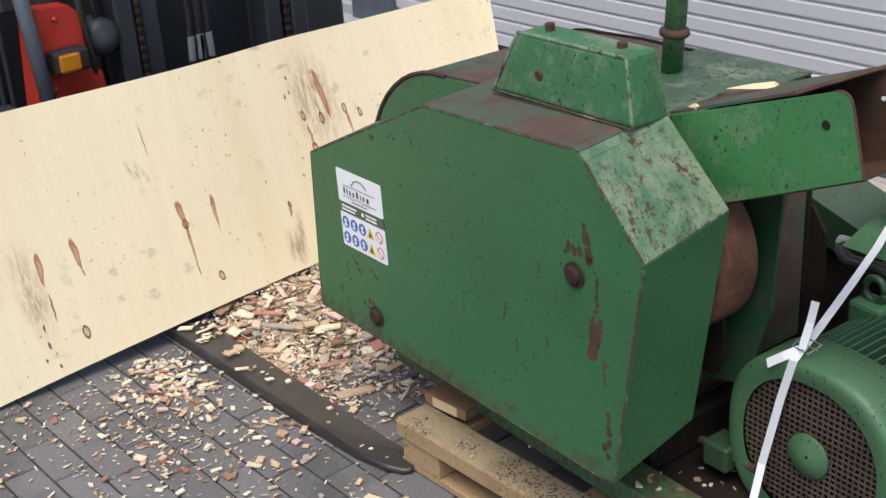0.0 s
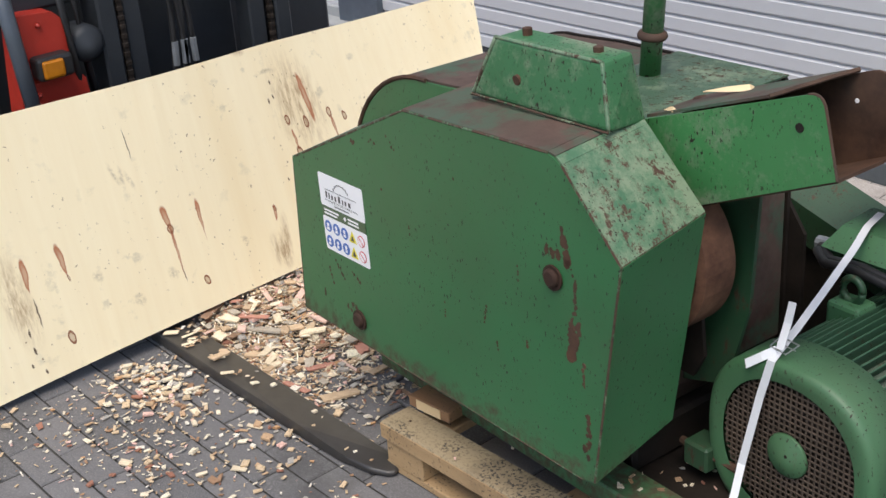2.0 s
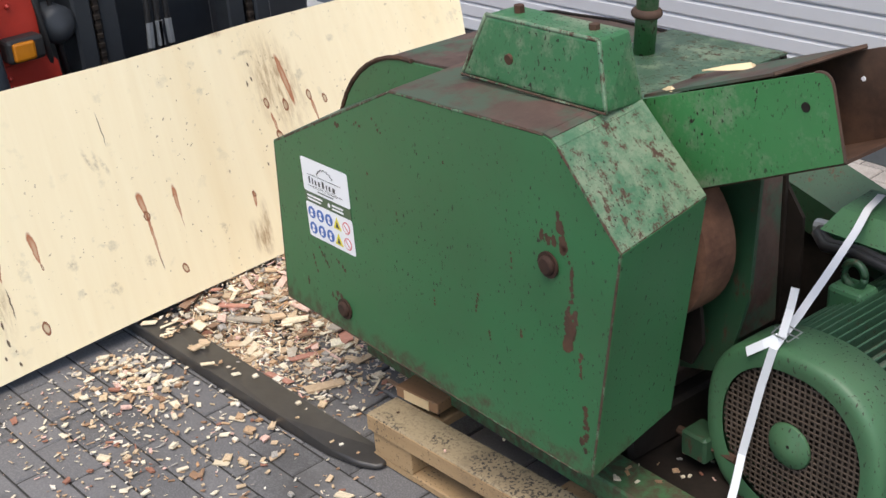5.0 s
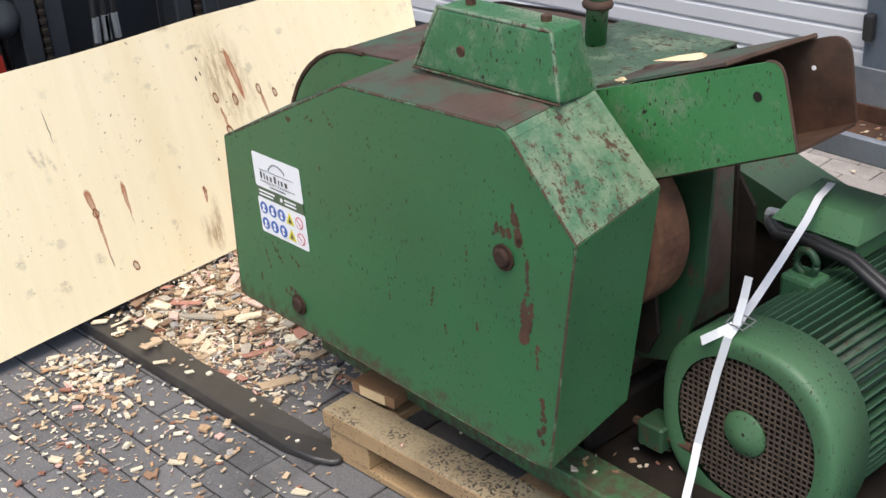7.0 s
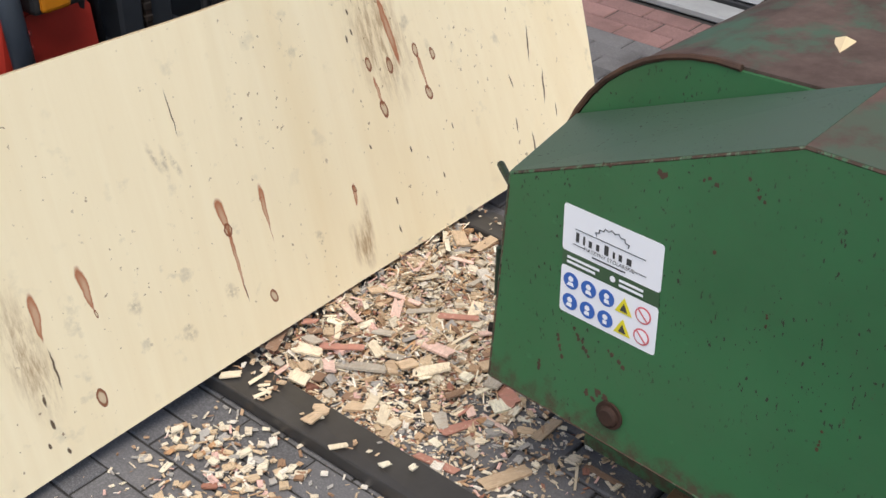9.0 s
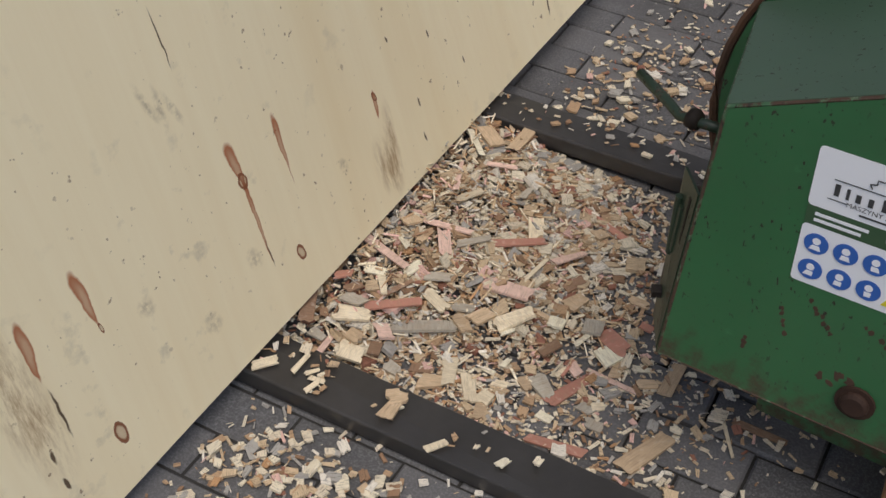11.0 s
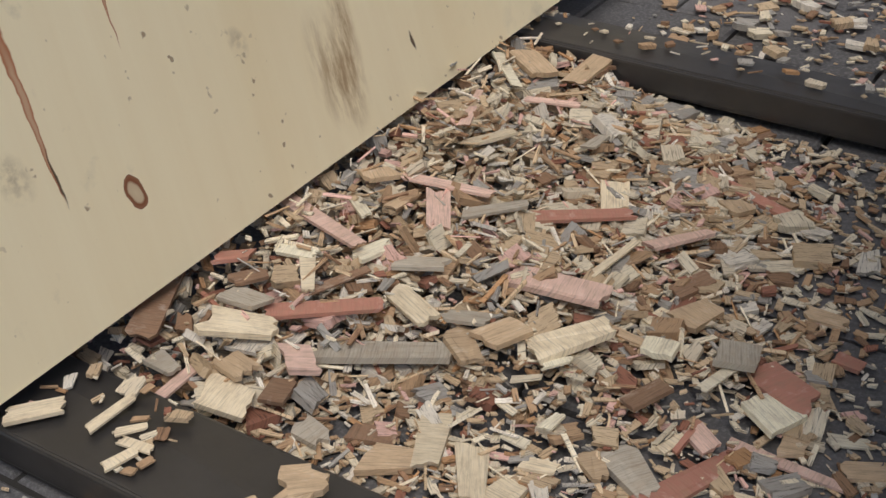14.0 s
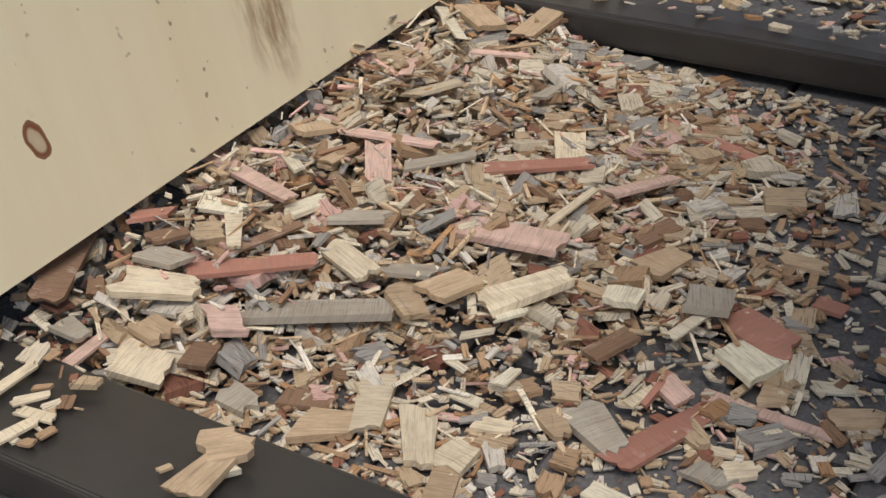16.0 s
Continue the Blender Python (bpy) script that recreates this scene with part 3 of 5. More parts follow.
part("hydraulic_motor", lathe([(0.0, 0), (0.05, 0.0), (0.06, 0.02), (0.06, 0.10), (0.04, 0.12), (0.0, 0.12)], (-0.78, 0.755, 0.86), (1, 0, 0), 20), M_MAST, truck, smooth=True)

# ---- the chipper ----
YAW = radians(-4.1)
MACH = Matrix.Translation((0.473, 0.722, 0)) @ Matrix.Rotation(YAW, 4, "Z")
mill = thing("wood_chipper", "old green drum wood chipper with rust-worn paint", "wood chipper", MACH)

FRONT = [(-0.024, 0.328), (0.004, 0.767), (0.513, 1.008), (0.985, 1.034), (1.005, 1.030), (1.022, 1.018), (1.177, 0.861), (1.096, 0.346), (1.06, 0.336)]
BACK = [(-0.070, 0.335), (-0.050, 0.770), (0.505, 1.018), (0.968, 1.046), (0.990, 1.043), (1.005, 1.030), (1.158, 0.889), (1.078, 0.385), (1.04, 0.37)]
GD = 0.24


def guard_face(a, b, mat, nm, lab=""):
    """A sheet of the belt guard between two of its corners, 4 mm thick."""
    pa, pb = Vector((FRONT[a][0], 0, FRONT[a][1])), Vector((FRONT[b][0], 0, FRONT[b][1]))
    qa, qb = Vector((BACK[a][0], GD, BACK[a][1])), Vector((BACK[b][0], GD, BACK[b][1]))
    nrm = (pb - pa).cross(qa - pa).normalized() * 0.004
    return part(nm, loft([[pa, pb, qb, qa], [pa + nrm, pb + nrm, qb + nrm, qa + nrm]]), mat, guard, lab)


bm = loft([[(u, -0.002, z) for u, z in FRONT], [(u, 0.004, z) for u, z in FRONT]])
bmesh.ops.bevel(bm, geom=[e for e in bm.edges if abs(e.verts[0].co.y - e.verts[1].co.y) < 1e-4], offset=0.002, segments=2, affect="EDGES")
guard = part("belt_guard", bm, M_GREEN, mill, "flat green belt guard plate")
# the left side sheet gets a darker green than the front plate
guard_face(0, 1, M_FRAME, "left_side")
guard_face(1, 2, M_DUSTY, "sloping_side")
guard_face(2, 3, M_ROOF, "roof", "rust-brown worn roof sheet")
guard_face(3, 4, M_ROOF, "roof_bend")
guard_face(4, 5, M_GREEN_TOP, "bend")
guard_face(5, 6, M_GREEN_TOP, "slant", "faded pale green slanted sheet")
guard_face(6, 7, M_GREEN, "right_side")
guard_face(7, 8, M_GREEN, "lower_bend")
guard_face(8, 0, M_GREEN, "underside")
for u, z in ((0.992, 0.777), (0.252, 0.397)):
    bt = part("guard_bolt", lathe([(0.0, 0.010), (0.015, 0.010), (0.019, 0.007), (0.020, 0.004), (0.020, 0.0), (0.0, 0.0)], (u, -0.006, z), (0, -1, 0), 18), M_BOLT, guard, "dark rusted bolt head")
    part("washer", rod((u, -0.0075, z), (u, -0.003, z), 0.027, 18), M_BOLT, bt)

# rust weeps and knocks on the plate
def rust_mark(a, b, w, mat):
    """Ragged flakes of bare steel strung along a line on the plate."""
    a, b = Vector((a[0], 0, a[1])), Vector((b[0], 0, b[1]))
    count = max(2, int((b - a).length / 0.008))
    for q in range(count):
        c = a.lerp(b, (q + rng.uniform(0.1, 0.9)) / count) + Vector((rng.gauss(0, w * 0.45), 0, rng.gauss(0, 0.003)))
        size = w * rng.uniform(0.45, 1.15) + 0.0012
        y1 = -0.0023 - 0.0003 * (q % 3)
        ring = []
        for k_ in range(11):
            t_, rad = k_ * math.tau / 11, size * rng.uniform(0.55, 1.15)
            ring.append((c.x + rad * math.cos(t_), c.z + rad * 1.35 * math.sin(t_)))
        part("rust_patch", loft([[(x_, y1, z_) for x_, z_ in ring], [(x_, -0.0019, z_) for x_, z_ in ring]]), mat, guard, "raw rusted patch")


for a_, b_, w in (((0.968, 0.838), (1.035, 0.818), .0085), ((1.020, 0.890), (1.035, 0.822), .0085), ((1.036, 0.820), (1.054, 0.790), .002), ((1.054, 0.79), (1.050, 0.712), .005), ((1.047, 0.72), (1.040, 0.68), .0025),
                  ((1.045, 0.695), (1.045, 0.608), .012), ((1.062, 0.70), (1.048, 0.630), .007), ((0.881, 0.766), (0.883, 0.728), .0017), ((0.770, 0.634), (0.762, 0.586), .0032), ((0.20, 0.415), (0.235, 0.405), .004),
                  ((0.5, 0.735), (0.503, 0.708), .0016), ((0.285, 0.881), (0.31, 0.884), .004), ((0.19, 0.861), (0.207, 0.859), .003), ((0.62, 0.585), (0.618, 0.55), .002), ((0.40, 0.80), (0.404, 0.79), .002), ((0.68, 0.90), (0.685, 0.893), .003), ((0.215, 0.43), (0.245, 0.428), .006), ((0.13, 0.50), (0.14, 0.46), .003), ((0.16, 0.535), (0.20, 0.49), .003),
                  ((0.23, 0.53), (0.27, 0.50), .0028), ((0.09, 0.43), (0.092, 0.40), .004), ((0.44, 0.93), (0.47, 0.905), .0022), ((0.36, 0.905), (0.40, 0.905), .0022), ((1.075, 0.62), (1.07, 0.56), .004),
                  ((1.085, 0.50), (1.078, 0.40), .007), ((0.80, 0.565), (0.805, 0.53), .0025), ((0.90, 0.60), (0.905, 0.585), .003)):
    rust_mark(a_, b_, w, M_RUST)

# cap bolted on the roof
capA = [(0.600, 0.125, 1.034), (1.018, 0.125, 1.046), (0.998, 0.25, 1.030), (0.59, 0.25, 1.03)]
capB = [(0.668, 0.142, 1.170), (0.985, 0.142, 1.177), (0.985, 0.225, 1.178), (0.668, 0.225, 1.171)]
bm = loft([capA, capB])
bmesh.ops.bevel(bm, geom=list(bm.edges), offset=0.011, segments=3, affect="EDGES", profile=0.6)
cap = part("roof_cap", bm, M_CAP, mill, "chipped green cap box with worn edges")
for u, v in ((0.72, 0.185), (0.93, 0.185)):
    part("cap_bolt", rod((u, v, 1.168), (u, v, 1.187), 0.011, 6), M_RUST, cap)
part("cap_plug", rod((0.745, 0.128, 1.093), (0.745, 0.14, 1.095), 0.011, 14), M_RUST, cap)
part("weld_seam", tube([(0.60, 0.122, 1.036), (0.72, 0.122, 1.040), (0.86, 0.122, 1.043), (1.02, 0.122, 1.048)], 0.0025, 6), M_EDGE, cap)
for pa, pb in ((capA[1], capB[1]), (capB[0], capB[1]), (capA[0], capB[0])):
    pa, pb = Vector(pa) + Vector((-0.003, 0.003, -0.003)), Vector(pb) + Vector((-0.003, 0.003, -0.003))
    part("worn_edge", tube([pa.lerp(pb, q / 8) for q in range(9)], 0.0045, 8), M_GREEN_TOP, cap, "paint-worn pale edge", True)

# drum housing
HC, HR = (0.25, 0.62), 0.343
arc = [(HC[0] + HR * math.cos(a), HC[1] + HR * math.sin(a)) for a in [radians(d) for d in range(200, 84, -8)]]
prof = [(0.0, 0.28)] + arc + [(0.42, 0.975), (0.93, 0.985), (0.955, 0.93), (0.955, 0.35), (0.90, 0.26)]
hous = part("drum_housing", prism(prof, GD + 0.012, 0.74), [M_HOOD], mill, "rust-brown rounded drum housing")
sc = lambda p, s_: (0.45 + (p[0] - 0.45) * s_, 0.62 + (p[1] - 0.62) * s_)
part("end_plate", prism([sc(p, 0.985) for p in prof], GD + 0.0035, GD + 0.011), M_GREEN, hous, "green arched end plate")
# near-black far plate: the deep shade there is put into its colour
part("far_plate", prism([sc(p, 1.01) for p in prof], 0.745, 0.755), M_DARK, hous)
part("deck", prism([(0.62, 0.988), (0.95, 0.997), (0.95, 1.001), (0.62, 0.992)], 0.26, 0.74), M_DECK, hous, "dusty green deck sheet")
# side bracket, latch and handle
def wing(z0, z1, e0=0.0, e1=0.0, f0=0.0, f1=1.0, taper=1.0):
    """A plate that folds outwards from the guard's front edge."""
    inn, out = lambda z: Vector((-0.027 + 0.061 * (z - 0.328), 0.006, z)), lambda z: Vector((-0.060, 0.066, z))
    off = Vector((-0.83, -0.45, 0))
    quad = [inn(z).lerp(out(z), f_) for z, f_ in ((z0, f0), (z1, f0), (z1, f1 * taper), (z0, f1))]
    return loft([[q + off * e0 for q in quad], [q + off * (e1 or e0 + 0.004) for q in quad]])


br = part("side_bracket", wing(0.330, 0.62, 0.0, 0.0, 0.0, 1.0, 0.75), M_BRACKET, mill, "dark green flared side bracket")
part("bracket_bolt", rod((-0.062, 0.036, 0.40), (-0.046, 0.045, 0.40), 0.010, 6), M_DARK, br)
part("hinge_plate", wing(0.49, 0.57, 0.0045, 0.009, 0.40, 0.75), M_BRACKET, br)
part("hinge_pin", rod((-0.047, 0.038, 0.48), (-0.047, 0.038, 0.58), 0.006, 10), M_BRACKET, br)
part("slot", wing(0.52, 0.60, 0.0042, 0.0052, 0.18, 0.26), M_DARK, br)
lev = part("lever", tube([(-0.030, 0.14, 0.630), (-0.070, 0.14, 0.628), (-0.105, 0.147, 0.622), (-0.125, 0.16, 0.625), (-0.16, 0.18, 0.628), (-0.192, 0.20, 0.630)], 0.0078, 10), M_BRACKET, mill, "bent green lever handle", True)
part("knob", lathe([(0.0, 0), (0.012, 0.002), (0.016, 0.010), (0.014, 0.02), (0.0, 0.024)], (-0.070, 0.14, 0.628), (-1, 0.2, 0), 14), M_DARK, lev, smooth=True)
# worn edges of the guard
for a_, b_ in zip(range(9), (1, 2, 3, 4, 5, 6, 7, 8, 0)):
    if a_ in (3, 4, 7):
        continue
    pa, pb = FRONT[a_], FRONT[b_]
    pts = [(pa[0] + (pb[0] - pa[0]) * q / 8, 0.0006, pa[1] + (pb[1] - pa[1]) * q / 8) for q in range(9)]
    part("worn_edge", tube(pts, 0.0034, 6), M_EDGE, guard, "rust-worn folded edge")
for a_ in (1, 2, 5, 6, 7):
    pa, pb = Vector((FRONT[a_][0], 0.0, FRONT[a_][1])), Vector((BACK[a_][0], GD, BACK[a_][1]))
    part("worn_edge", tube([pa.lerp(pb, q / 6) for q in range(7)], 0.0030, 6), M_EDGE, guard, "rust-worn folded edge")
rim_pts = [(p_[0], GD + 0.004, p_[1]) for p_ in arc]
part("arch_rim", tube(rim_pts, 0.006, 6), M_RUST, hous, "rusted arch rim")
# pipe on the deck
pip = part("lifting_pipe", rod((0.70, 0.56, 0.985), (0.755, 0.56, 1.60), 0.0245, 20), M_HOPPER, mill, "upright green pipe with a welded collar", True)
part("collar", lathe([(0.024, -0.008), (0.033, -0.006), (0.035, 0.0), (0.032, 0.008), (0.024, 0.012)], (0.709, 0.56, 1.086), (0.09, 0, 1), 20), M_RUST, pip, smooth=True)

# infeed hopper
TL, TR, BR_, BL = (0.955, 1.018), (1.385, 1.172), (1.418, 1.012), (1.10, 0.872)
def cheek(tip, r=0.032):
    """The outline of a chute side with a rounded upper corner."""
    along = (Vector(tip) - Vector(TL)).normalized()
    down = (Vector(BR_) - Vector(tip)).normalized()
    a, b = Vector(tip) - along * r, Vector(tip) + down * r
    bend = [a.lerp(Vector(tip), q).lerp(Vector(tip).lerp(b, q), q) for q in [k / 6 for k in range(7)]]
    return [TL] + [tuple(q) for q in bend] + [BR_, BL]


hop = part("infeed_hopper", prism(cheek((1.378, 1.166)), 0.285, 0.291), M_HOPPER, mill, "bright green sloping infeed chute side")
part("far_side", prism(cheek((1.392, 1.172), 0.045), 0.462, 0.468), M_RUST, hop, "rusty brown inner chute wall")
rings_ = []
for j in range(9):
    v = 0.292 + 0.169 * j / 8
    ue = 1.262 + 0.060 * (j / 8) ** 1.4 + rng.uniform(-.004, .004)
    ze = TL[1] + (ue - TL[0]) * 0.358 + 0.002
    rings_.append([(TL[0], v, TL[1] + 0.002), (ue, v, ze), (ue, v, ze + 0.006), (TL[0], v, TL[1] + 0.008)])
part("chute_roof", loft(rings_), M_HOOD, hop, "worn green chute roof with a torn lip")
part("torn_lip", tube([Vector(q[1]) + Vector((0.001, 0, 0.003)) for q in rings_], 0.0048, 6), M_RUST, hop, "rusty torn lip")
part("chute_floor", prism([(BL[0], BL[1] + 0.002), (BR_[0], BR_[1] + 0.002), (BR_[0], BR_[1] - 0.005), (BL[0], BL[1] - 0.005)], 0.292, 0.461), M_RUST, hop)
part("rim", tube([(p_[0], 0.288, p_[1]) for p_ in cheek((1.378, 1.166))[1:9]], 0.0032, 6), M_RUST, hop)
part("bolt_hole", rod((1.335, 0.2835, 1.092), (1.335, 0.29, 1.092), 0.009, 14), M_DARK, hop)
part("bolt_hole", rod((1.325, 0.4605, 1.095), (1.325, 0.4622, 1.095), 0.0045, 12), M_WHITE, hop)
# rusted rotor hub beside the guard and the inner plates
part("flywheel", lathe([(0.0, 0.0), (0.17, 0.0), (0.185, 0.012), (0.185, 0.10), (0.17, 0.11), (0.0, 0.11)], (0.945, GD + 0.03, 0.72), (0, 1, 0), 48), M_WHEEL, mill, "rusted flywheel disc")
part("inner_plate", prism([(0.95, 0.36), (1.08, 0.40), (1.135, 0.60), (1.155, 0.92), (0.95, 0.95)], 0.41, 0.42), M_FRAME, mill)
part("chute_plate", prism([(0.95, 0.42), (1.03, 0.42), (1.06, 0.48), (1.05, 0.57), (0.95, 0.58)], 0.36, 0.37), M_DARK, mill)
# near-black sheet added to fill the void, shade given as colour
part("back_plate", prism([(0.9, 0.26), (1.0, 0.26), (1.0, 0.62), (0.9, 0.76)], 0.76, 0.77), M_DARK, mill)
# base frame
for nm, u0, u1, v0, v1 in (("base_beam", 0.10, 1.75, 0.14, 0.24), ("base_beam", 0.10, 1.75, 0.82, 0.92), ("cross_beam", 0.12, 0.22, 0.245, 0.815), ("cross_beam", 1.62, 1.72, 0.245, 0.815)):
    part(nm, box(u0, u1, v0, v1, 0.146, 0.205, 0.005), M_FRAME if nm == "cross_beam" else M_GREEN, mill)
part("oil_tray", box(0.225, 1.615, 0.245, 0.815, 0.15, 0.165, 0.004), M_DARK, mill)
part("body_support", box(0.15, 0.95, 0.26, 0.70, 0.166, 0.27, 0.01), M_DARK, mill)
part("motor_rail", box(1.02, 1.58, 0.40, 0.47, 0.206, 0.232, 0.005), M_FRAME, mill)
part("motor_rail", box(1.02, 1.58, 0.74, 0.81, 0.206, 0.232, 0.005), M_FRAME, mill)
part("tension_bracket", box(1.03, 1.10, 0.33, 0.40, 0.206, 0.27, 0.006), M_FRAME, mill)
part("tension_bolt", rod((1.00, 0.36, 0.24), (1.16, 0.36, 0.24), 0.010, 8), M_RUST, mill)
part("rear_rail", loft([[(u, v, z + dz) for v, dz in ((0.98, 0.0), (1.10, 0.055), (1.10, -0.08), (0.98, -0.10))] for u, z in ((0.55, 0.655), (2.0, 0.22))]), M_FRAME, mill, "long grimy green frame rail")
# near-black sheet added low behind the motor as a painted dark background
part("rear_panel", prism([(0.80, 0.10), (1.30, 0.10), (1.30, 0.52), (0.80, 0.52)], 1.0, 1.01), M_DARK, mill)

# electric motor on the frame
AX = (1.292, 0.342)
motor = thing("electric_motor", "green finned electric motor with a mesh fan cover", "motor", MACH)
RM = 0.222


def squircle(r, v, n=64, k=2.45):
    out = []
    for i in range(n):
        a = i * math.tau / n
        c, s_ = math.cos(a), math.sin(a)
        q = (abs(c) ** k + abs(s_) ** k) ** (-1 / k)
        out.append((AX[0] + r * q * c, v, AX[1] + r * q * s_))
    return out


bm = loft([squircle(0.168, 0.354, 64, 2.2), squircle(0.186, 0.350), squircle(0.199, 0.350), squircle(0.207, 0.353), squircle(0.2125, 0.360), squircle(0.214, 0.370), squircle(0.214, 0.376), squircle(0.2135, 0.468), squircle(0.208, 0.468), squircle(0.205, 0.385), squircle(0.172, 0.372)], caps=False)
cover = part("fan_cover", bm, M_MOTOR, motor, "glossy green fan cover with chipped rim", True)
part("grille_backing", rod((AX[0], 0.40, AX[1]), (AX[0], 0.41, AX[1]), 0.20, 40), M_DARK, cover)
bm = bmesh.new()
step, R2 = 0.0136, 0.170
n = int(R2 / step)
for i in range(-n, n + 1):
    c = i * step
    h = math.sqrt(max(R2 * R2 - c * c, 0))
    if h < 0.01:
        continue
    for flip in (0, 1):
        b_ = box(AX[0] + c - 0.0016, AX[0] + c + 0.0022, 0.3605, 0.3635, AX[1] - h, AX[1] + h) if not flip else box(AX[0] - h, AX[0] + h, 0.3600, 0.3630, AX[1] + c - 0.0016, AX[1] + c + 0.0016)
        tmp = bpy.data.meshes.new("tmp")
        b_.to_mesh(tmp)
        b_.free()
        bm.from_mesh(tmp)
        bpy.data.meshes.remove(tmp)
part("wire_mesh", bm, M_WIRE, cover, "square wire mesh grille")
part("hub_disc", lathe([(0.0, 0.006), (0.048, 0.005), (0.052, 0.0), (0.0, 0.0)], (AX[0], 0.3595, AX[1]), (0, -1, 0), 30), M_MOTOR, cover, "green centre disc", True)
part("hub_hole", rod((AX[0], 0.3530, AX[1]), (AX[0], 0.3545, AX[1]), 0.004, 10), M_DARK, cover)
# the body between the fins is a darker green than the fins
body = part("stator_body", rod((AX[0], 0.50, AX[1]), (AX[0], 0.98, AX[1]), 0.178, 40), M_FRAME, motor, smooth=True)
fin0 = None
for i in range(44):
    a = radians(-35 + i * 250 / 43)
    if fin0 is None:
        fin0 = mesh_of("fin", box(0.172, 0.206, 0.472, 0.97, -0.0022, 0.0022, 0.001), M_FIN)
    fb = new("fin", fin0)
    fb.parent = body
    fb.matrix_basis = Matrix.Translation((AX[0], 0, AX[1])) @ Matrix.Rotation(-a, 4, "Y")
part("end_bell", lathe([(0.0, 0), (0.20, 0.0), (0.215, 0.01), (0.215, 0.04), (0.12, 0.09), (0.0, 0.09)], (AX[0], 0.98, AX[1]), (0, 1, 0), 36), M_MOTOR, motor, smooth=True)
for u in (AX[0] - 0.17, AX[0] + 0.13):
    part("foot", box(u, u + 0.05, 0.42, 0.80, 0.233, 0.27, 0.006), M_MOTOR, motor)
eb = part("eyebolt_boss", box(AX[0] - 0.135, AX[0] - 0.05, 0.64, 0.71, AX[1] + 0.150, AX[1] + 0.212, 0.01, 2), M_MOTOR, motor)
bm = bmesh.new()
ringpts = [(AX[0] - 0.092 + 0.025 * math.cos(k * math.tau / 20), 0.675, AX[1] + 0.238 + 0.028 * math.sin(k * math.tau / 20)) for k in range(21)]
part("lifting_eye", tube(ringpts, 0.009, 8), M_FRAME, eb, "dark lifting eye ring", True)
tb = part("terminal_box", loft([[(u, v, z) for u, v in ((1.05, 0.78), (1.25, 0.78), (1.25, 0.93), (1.05, 0.93))] for z in (0.555, 0.60)]), M_MOTOR, motor, "green terminal box with sloped lid")
part("lid", loft([[(1.04, 0.77, 0.602), (1.26, 0.77, 0.602), (1.26, 0.94, 0.602), (1.04, 0.94, 0.602)], [(1.06, 0.82, 0.645), (1.24, 0.82, 0.645), (1.24, 0.93, 0.655), (1.06, 0.93, 0.655)]]), M_MOTOR, tb)
part("gland", rod((0.99, 0.83, 0.575), (1.05, 0.83, 0.58), 0.018, 10), M_ZINC, tb)
for off in (0.0, 0.022):
    part("cable", tube([(1.02 + off * .3, 0.80 - off, 0.585), (1.08, 0.755 - off, 0.585), (1.17, 0.745 - off, 0.60), (1.28, 0.735 - off, 0.595), (1.38, 0.73 - off, 0.55), (1.48, 0.74 - off, 0.47), (1.56, 0.76 - off, 0.38), (1.62, 0.78 - off, 0.26)], 0.0115, 10), M_BLACK, motor, "black cable", True)

# strap over the motor
strap = thing("packing_strap", "white woven packing strap with wire buckle over the motor", "strap", MACH)
side = (0.98, 0.0, 0.12)
fp = [(1.239, 0.243, 0.213), (1.220, 0.285, 0.246), (1.202, 0.325, 0.292), (1.226, 0.345, 0.46), (1.247, 0.350, 0.553), (1.247, 0.372, 0.568), (1.236, 0.44, 0.588), (1.205, 0.58, 0.628), (1.165, 0.72, 0.655), (1.125, 0.82, 0.662), (1.105, 0.90, 0.664)]
part("webbing", band(fp, side, 0.020, 0.0012), M_STRAP, strap)
part("loose_end", band([(1.249, 0.372, 0.572), (1.244, 0.40, 0.62), (1.246, 0.41, 0.665)], side, 0.019, 0.0012), M_STRAP, strap)
part("loose_end", band([(1.245, 0.366, 0.571), (1.222, 0.35, 0.553), (1.190, 0.34, 0.527)], (0.5, -0.3, -0.8), 0.019, 0.0012), M_STRAP, strap)
bk = [(1.228, 0.367, 0.574), (1.272, 0.362, 0.574), (1.275, 0.40, 0.581), (1.226, 0.405, 0.581), (1.228, 0.367, 0.574)]
part("wire_buckle", tube(bk, 0.0018, 6), M_BRIGHT, strap, "bright wire buckle")
part("buckle_bar", rod((1.222, 0.384, 0.579), (1.282, 0.380, 0.579), 0.0016, 6), M_BRIGHT, strap)

# ---- the sticker ----
STK = MACH @ pose(0.118, -0.0035, 0.5535) @ Matrix(((0.986, 0, 0.05, 0), (0, 1, 0, 0), (0.03, 0, 1, 0), (0, 0, 0, 1)))
stick = thing("safety_sticker", "white and green maker's sticker with round safety signs", "sticker", MACH @ pose(0.128, -0.0035, 0.556, 0, -1.5, 0))


def flat_poly(pts, y0, y1=None):
    return prism(pts, y0, y0 + 0.0006 if y1 is None else y1)


SW, SH = 0.196, 0.207


def rounded(x0, x1, z0, z1, r=0.006):
    pts = []
    for cx, cz, a0 in ((x1 - r, z1 - r, 0), (x0 + r, z1 - r, 90), (x0 + r, z0 + r, 180), (x1 - r, z0 + r, 270)):
        pts += [(cx + r * math.cos(radians(a0 + d)), cz + r * math.sin(radians(a0 + d))) for d in (0, 30, 60, 90)]
    return pts


